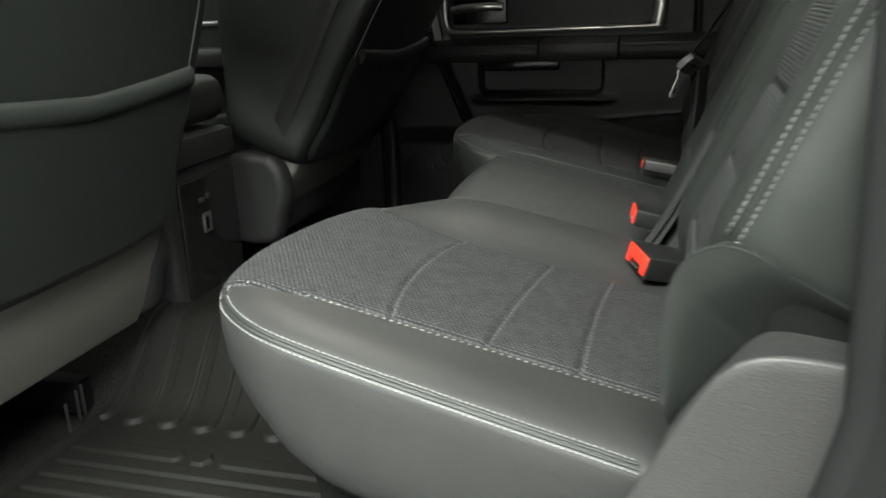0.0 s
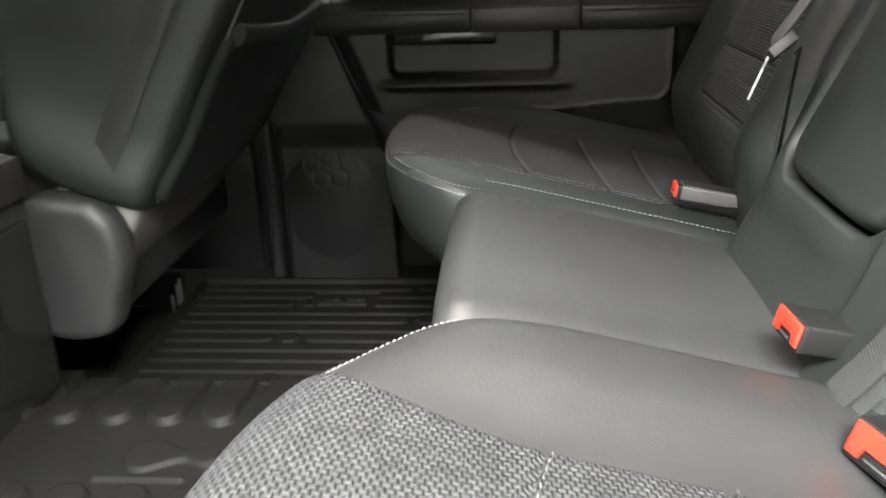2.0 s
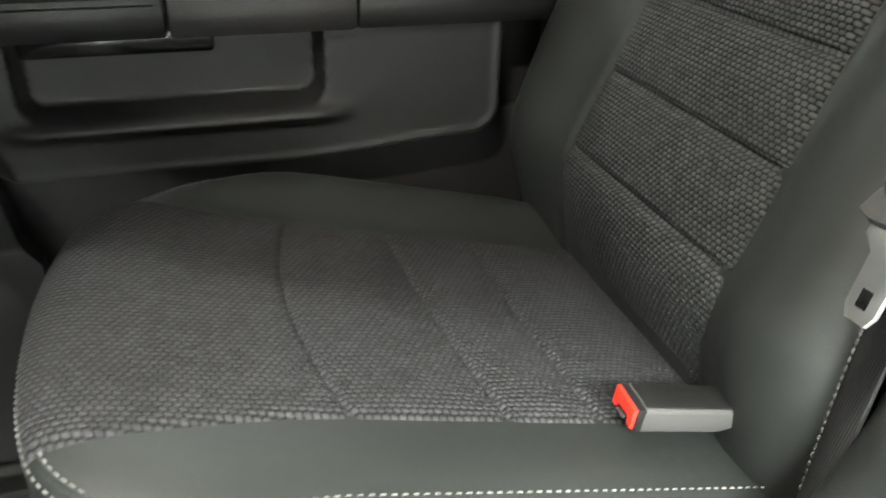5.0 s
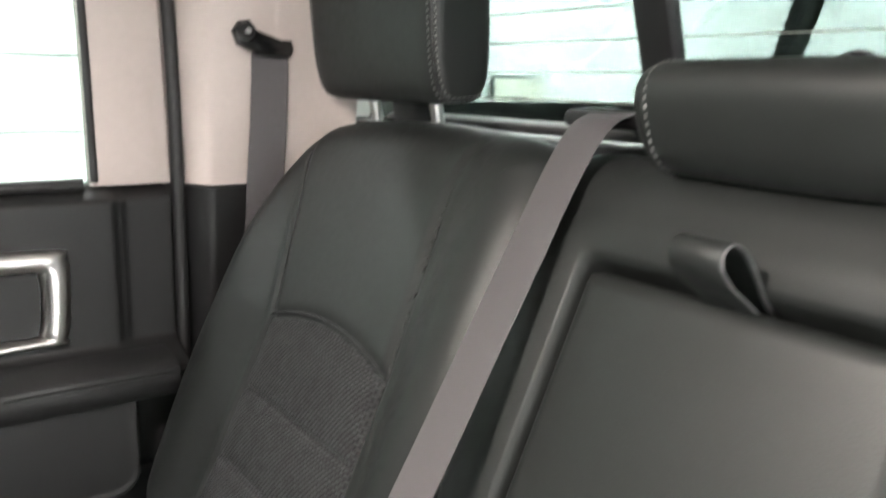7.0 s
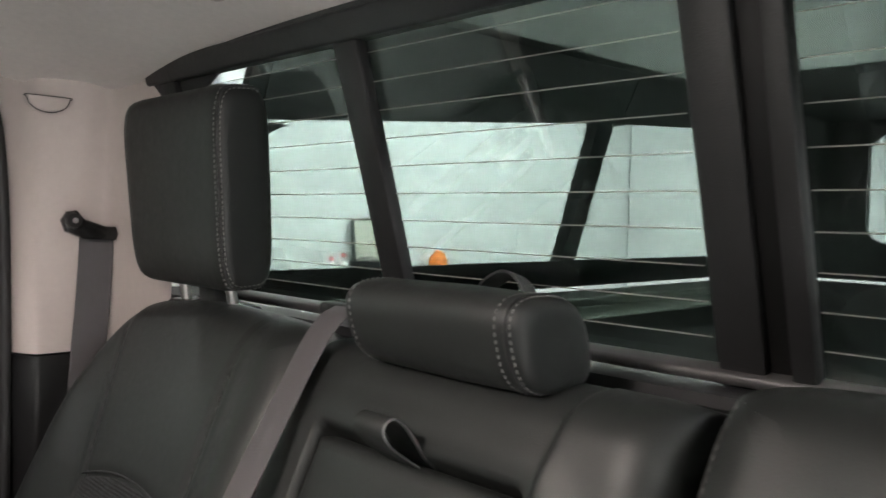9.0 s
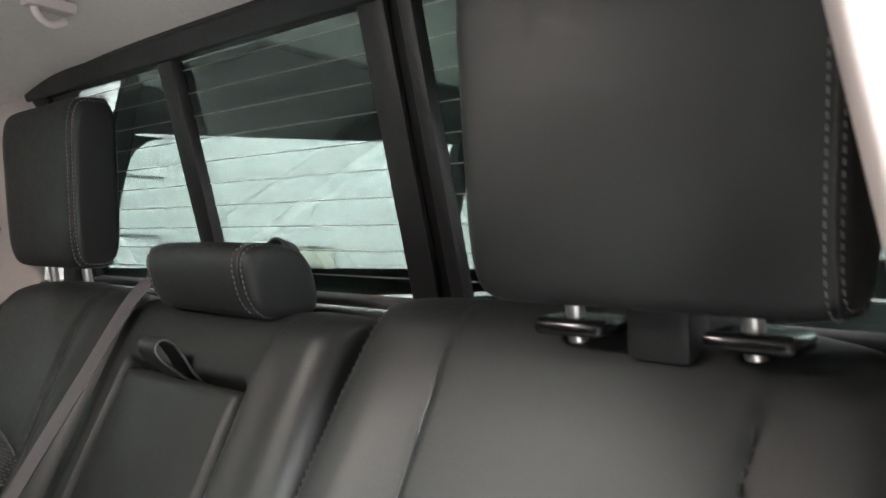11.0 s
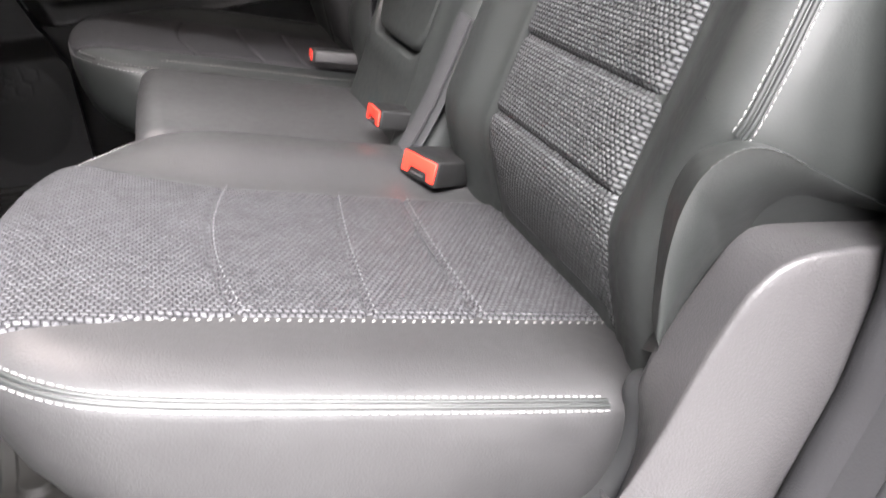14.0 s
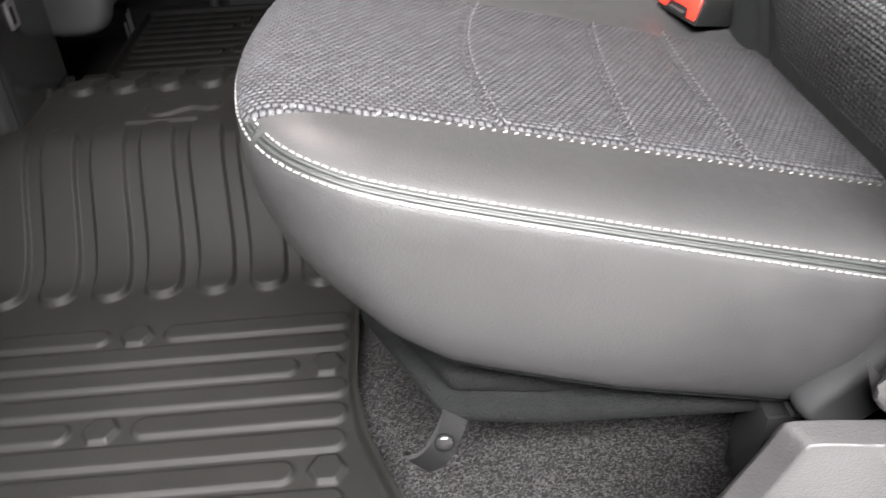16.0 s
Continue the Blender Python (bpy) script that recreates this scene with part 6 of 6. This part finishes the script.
def centre_belt():
    t = thing("seat_belt", "grey webbing seat belt with tongue hanging over the backrest", "seat belt")
    path = smooth_path([(0.835, 0.222, 0.742), (0.790, 0.220, 0.772), (0.752, 0.214, 0.776), (0.712, 0.208, 0.752), (0.650, 0.202, 0.660), (0.578, 0.193, 0.552), (0.533, 0.187, 0.486), (0.517, 0.183, 0.463), (0.5195, 0.182, 0.452)], 80)
    part("webbing", ribbon_me("webbing", path, (0.15, 1, 0.0), 0.047, 0.0016, BELT), t)
    low = smooth_path([(0.540, 0.188, 0.452), (0.538, 0.196, 0.40), (0.535, 0.201, 0.342), (0.527, 0.201, 0.245)], 40)
    part("lower_webbing", ribbon_me("lower_webbing", low, (0.42, 0.90, 0), 0.036, 0.003, BELT_DARK), t, "dark folded lower webbing")
    edge = low[14:38] + np.array([0.0035, 0.0140, 0.0])
    part("webbing_stitching", stitch_me("webbing_stitching", edge, (-0.9, 0.2, 0.3), DARK_THREAD, 0.004, 0.002, 0.0014), t)
    # tongue: a slotted grey bar lying across the belt, its latch plate hanging down
    a = Vector((0.251, 0.945, -0.215)).normalized()
    b = Vector((0.73, -0.08, 0.66))
    b = (b - a * b.dot(a)).normalized()
    c = a.cross(b)
    m = Matrix.Translation((0.5205, 0.1805, 0.4555)) @ Matrix((a, b, c)).transposed().to_4x4() @ Matrix.Diagonal((0.88, 0.88, 0.88, 1))
    ton = part("tongue", prism_me("tongue", [(-0.041, -0.013), (-0.043, 0.004), (-0.037, 0.016), (-0.030, 0.018), (0.030, 0.018), (0.037, 0.015), (0.042, 0.002), (0.040, -0.013), (0.026, -0.0165), (-0.026, -0.0165)], -0.006, 0.006, "z", BUCKLE_GREY, 0.002), t, "grey plastic tongue body", m)
    part("belt_slot", box_me("belt_slot", (0.053, 0.006, 0.0135), GLOSS_BLACK, 0.001), ton, m=pose(0, 0.004, 0))
    part("slot_notch", box_me("slot_notch", (0.012, 0.006, 0.0134), GLOSS_BLACK, 0.001), ton, m=pose(0, -0.001, 0))
    p = Vector((0.38, 0.16, 0.86))
    p = (p - a * p.dot(a)).normalized()
    pm = m.inverted() @ Matrix.Translation((0.510, 0.181, 0.446)) @ Matrix((a, p, a.cross(p))).transposed().to_4x4()
    plate = prism_me("latch_plate", [(-0.023, 0.004), (-0.023, -0.004), (-0.013, -0.011), (-0.0125, -0.036), (-0.008, -0.042), (0.008, -0.042), (0.0125, -0.036), (0.013, -0.011), (0.023, -0.004), (0.023, 0.004)], -0.0013, 0.0013, "z", BRIGHT_STEEL, 0.0006)
    part("latch_plate", plate, ton, "bright chrome latch plate", pm)
    part("latch_hole", box_me("latch_hole", (0.010, 0.010, 0.0030), GLOSS_BLACK, 0.001), ton, m=pm @ pose(0, -0.031, 0))
    g = thing("belt_guide", "black plastic belt guide on the seat top", "belt guide", pose(0.775, 0.225, 0.772))
    part("bezel", box_me("bezel", (0.045, 0.085, 0.014), PLASTIC, 0.006, 3), g)
    part("slit", box_me("slit", (0.010, 0.060, 0.004), GLOSS_BLACK, 0.001), g, m=pose(-0.004, 0, 0.0065))


def pillar_belt():
    t = thing("seat_belt", "grey webbing shoulder belt on the beige pillar", "seat belt")
    path = smooth_path([(0.713, 0.752, 0.838), (0.712, 0.752, 0.80), (0.707, 0.748, 0.74), (0.700, 0.743, 0.68), (0.692, 0.737, 0.60)], 40)
    part("webbing", ribbon_me("webbing", path, (1, -0.25, 0), 0.046, 0.0016, BELT), t)
    ring = part("belt_loop", prism_me("belt_loop", [(-0.030, 0.012), (-0.022, 0.024), (-0.010, 0.026), (0.000, 0.014), (0.030, 0.004), (0.044, 0.004), (0.047, -0.006), (0.044, -0.016), (0.000, -0.014), (-0.024, -0.004)], -0.010, 0.006, "y", GLOSS_BLACK, 0.004), t, "black plastic belt loop", pose(0.690, 0.742, 0.840))
    bm = bmesh.new()
    bmesh.ops.create_cone(bm, cap_ends=True, segments=16, radius1=0.012, radius2=0.010, depth=0.010, matrix=pose(-0.016, -0.012, 0.012, 90))
    part("bolt_cover", from_bm("bolt_cover", bm, PLASTIC), ring)
    bm = bmesh.new()
    bmesh.ops.create_uvsphere(bm, u_segments=10, v_segments=6, radius=0.004, matrix=pose(-0.016, -0.018, 0.012))
    part("bolt", from_bm("bolt", bm, STEEL), ring)


def lap_strap():
    t = thing("lap_strap", "dark webbing lap strap between the buckles", "seat belt")
    path = smooth_path([(0.478, -0.158, 0.268), (0.497, -0.166, 0.300), (0.520, -0.174, 0.345), (0.55, -0.182, 0.41)], 30)
    part("webbing", ribbon_me("webbing", path, (0.4, -1.0, 0.1), 0.036, 0.0022, BELT_DARK), t)
    part("webbing_fold", ribbon_me("webbing_fold", path + np.array([-0.004, -0.006, 0.001]), (0.4, -1.0, 0.1), 0.010, 0.003, BELT_DARK), t)


centre_belt()
pillar_belt()
lap_strap()

# ---- front seats and console, seen from behind ----


def front_seat(name, y0, y1, base, up, label, low_right, depth):
    """A front seat: the shell of its back towards the rear. base: (x, z) where the leather meets the vinyl skirt; up: its rake."""
    t = thing(name, label, "car seat")
    ux, uz = up
    m = Matrix(((0, ux, uz, base[0]), (1, 0, 0, 0), (0, uz, -ux, base[1]), (0, 0, 0, 1)))
    c, h = (y0 + y1) / 2, (y1 - y0) / 2

    def top(x, y):
        return 0.012 * (1 - ((x - c) / h) ** 2) - 0.05 * np.clip(y - 0.35, 0, 1) ** 2
    pad = Pad([(y0 + 0.01, 0.0), (c, -0.012), (y1 - 0.01, 0.0), (y1 + 0.004, 0.10), (y1, 0.30), (y1 - 0.03, 0.50), (y1 - 0.08, 0.62), (c, 0.65), (y0 + 0.08, 0.62), (y0 + 0.03, 0.50), (y0, 0.30), (y0 - 0.004, 0.10)], top, depth, dz=0.018, dw=0.022, inset=lambda nx, ny: 0.0 * nx, n=200, bulge=0.012)
    back = part("backrest", pad.mesh("backrest", LEATHER), t, "", m)
    pocket = Pad([(y0 + 0.035, 0.015), (c, 0.008), (y1 - 0.035, 0.015), (y1 - 0.030, 0.10), (y1 - 0.040, 0.225), (c, 0.205), (y0 + 0.040, 0.225), (y0 + 0.030, 0.10)], lambda x, y: top(x, y) + 0.010, lambda x, y: top(x, y) - 0.002, dz=0.008, dw=0.012, n=160)
    part("map_pocket", pocket.mesh("map_pocket", LEATHER), back, "dark seat-back map pocket")
    a = np.linspace(y0 + 0.040, y1 - 0.040, 40)
    b = np.interp(a, [y0 + 0.04, c, y1 - 0.04], [0.226, 0.214, 0.226])
    part("pocket_hem", tube_me("pocket_hem", np.stack([a, b, top(a, b) + 0.008], 1), 0.013, LEATHER, 12, flat=0.55), back, "rolled leather pocket hem")
    for y in (y0 + 0.033, y1 - 0.033):
        vv = np.linspace(0.012, 0.56, 50)
        yy = y + 0.022 * np.sign(c - y) * sstep(0.25, 0.56, vv)
        part("seam", tube_me("seam", np.stack([yy, vv, top(yy, vv) - 0.003 + 0.003], 1), 0.0022, LEATHER_SIDE, 6), back)
    if name == "passenger_seat":
        vv = np.linspace(0.02, 0.50, 40)
        zz = -0.052 - 0.03 * vv
        band = np.stack([np.full(40, y0 - 0.0125) + 0.030 * sstep(0.3, 0.5, vv), vv - 0.5 * 0.0, zz], 1)
        part("side_band", ribbon_me("side_band", band, (0, 0, 1), 0.030, 0.003, PLASTIC), back, "darker side band")
    skirt = [(y0 + 0.012, 0.004), (y1 - 0.012, 0.004), (y1 - 0.02, low_right), (y1 - 0.08, low_right - 0.02), (y0 + 0.04, -0.165), (y0 + 0.012, -0.158)]
    if name == "driver_seat":
        skirt = [(y0 + 0.012, 0.004), (y1 - 0.008, 0.004), (y1 - 0.012, -0.10), (y1 - 0.03, -0.152), (y0 + 0.04, -0.155), (y0 + 0.012, -0.15)]
    part("skirt", prism_me("skirt", skirt, -0.10, -0.004, "z", VINYL, 0.010, 3), t, "grey vinyl lower skirt", m)
    part("cushion", box_me("cushion", (0.50, y1 - y0 - 0.01, 0.15), LEATHER, 0.04, 4), t, "", pose(base[0] - 0.34, c, 0.24))
    # Added dark box; blocks a bright gap under the backrest.
    part("frame", box_me("frame", (0.16, y1 - y0 - 0.05, 0.22), PLASTIC, 0.02, 3), t, "dark filler box closing the gap under the seat back", pose(base[0] - 0.13, c, 0.262))
    side = -1 if name == "passenger_seat" else 1
    sm = SIDE if side < 0 else Matrix(((-1, 0, 0, 0), (0, 0, 1, 0), (0, 1, 0, 0), (0, 0, 0, 1)))
    yo = y0 if side < 0 else y1
    bx = base[0] if side < 0 else -base[0]
    s2 = 1 if side < 0 else -1
    cov = Pad([(bx - s2 * dx, z) for dx, z in ((0.053, 0.150), (0.030, 0.200), (0.018, 0.237), (0.022, 0.280), (0.038, 0.303), (0.056, 0.312), (0.12, 0.312), (0.16, 0.25), (0.13, 0.155))][::s2], lambda x, y: (-yo if side < 0 else yo) + 0.022 + 0 * x, lambda x, y: (-yo if side < 0 else yo) - 0.03 + 0 * x, dz=0.014, dw=0.016, n=120)
    part("hinge_cover", cov.mesh("hinge_cover", PLASTIC), t, "dark grey plastic recliner cover", sm)
    for yy in (y0 + 0.06, y1 - 0.06):
        part("slide_rail", box_me("slide_rail", (0.46, 0.035, 0.05), RAIL_BLACK, 0.004), t, "black slide rail", pose(base[0] - 0.375, yy, 0.03))
        for dy, z in ((-0.010, 0.026), (-0.022, 0.022), (-0.045, 0.012)):
            part("rail_end", box_me("rail_end", (0.004, 0.004, 0.050), STEEL, 0.001), t, "bare steel rail end", pose(base[0] - 0.142, yy + dy, z))
    return t


front_seat("driver_seat", -0.635, -0.172, (-0.173, 0.279), (0.341, 0.940), "black leather driver seat with rear map pocket and grey skirt", 0, lambda x, y: -0.135 + 0 * x)
front_seat("passenger_seat", 0.180, 0.640, (-0.147, 0.287), (0.500, 0.866), "black leather passenger seat with rear map pocket and grey skirt", -0.06, lambda x, y: -(0.121 + 0.5 * np.clip(y, 0, 0.4)) / 0.866)


def console():
    t = thing("centre_console", "tall black centre console with padded lid and rear sockets", "console")
    part("body", box_me("body", (0.60, 0.215, 0.33), PLASTIC, 0.012, 3), t, "", pose(-0.56, 0.055, 0.205))
    part("lid", box_me("lid", (0.56, 0.235, 0.080), LEATHER, 0.030, 5), t, "padded leather lid", pose(-0.545, 0.060, 0.418))
    part("rear_panel", box_me("rear_panel", (0.010, 0.17, 0.20), GLOSS_BLACK, 0.006, 3), t, "glossy black rear socket panel", pose(-0.258, 0.060, 0.20))
    part("upper_strip", box_me("upper_strip", (0.014, 0.19, 0.045), PLASTIC, 0.005), t, "", pose(-0.258, 0.060, 0.345))
    for y, z, sy, sz in ((0.040, 0.222, 0.022, 0.034), (0.030, 0.262, 0.012, 0.008), (0.050, 0.266, 0.010, 0.010)):
        part("socket", box_me("socket", (0.006, sy, sz), STEEL if sz > 0.02 else PLASTIC_GREY, 0.002), t, "small bright socket", pose(-0.2515, y, z))
    part("socket_hole", box_me("socket_hole", (0.006, 0.010, 0.022), GLOSS_BLACK, 0.002), t, "", pose(-0.2505, 0.036, 0.222))


console()
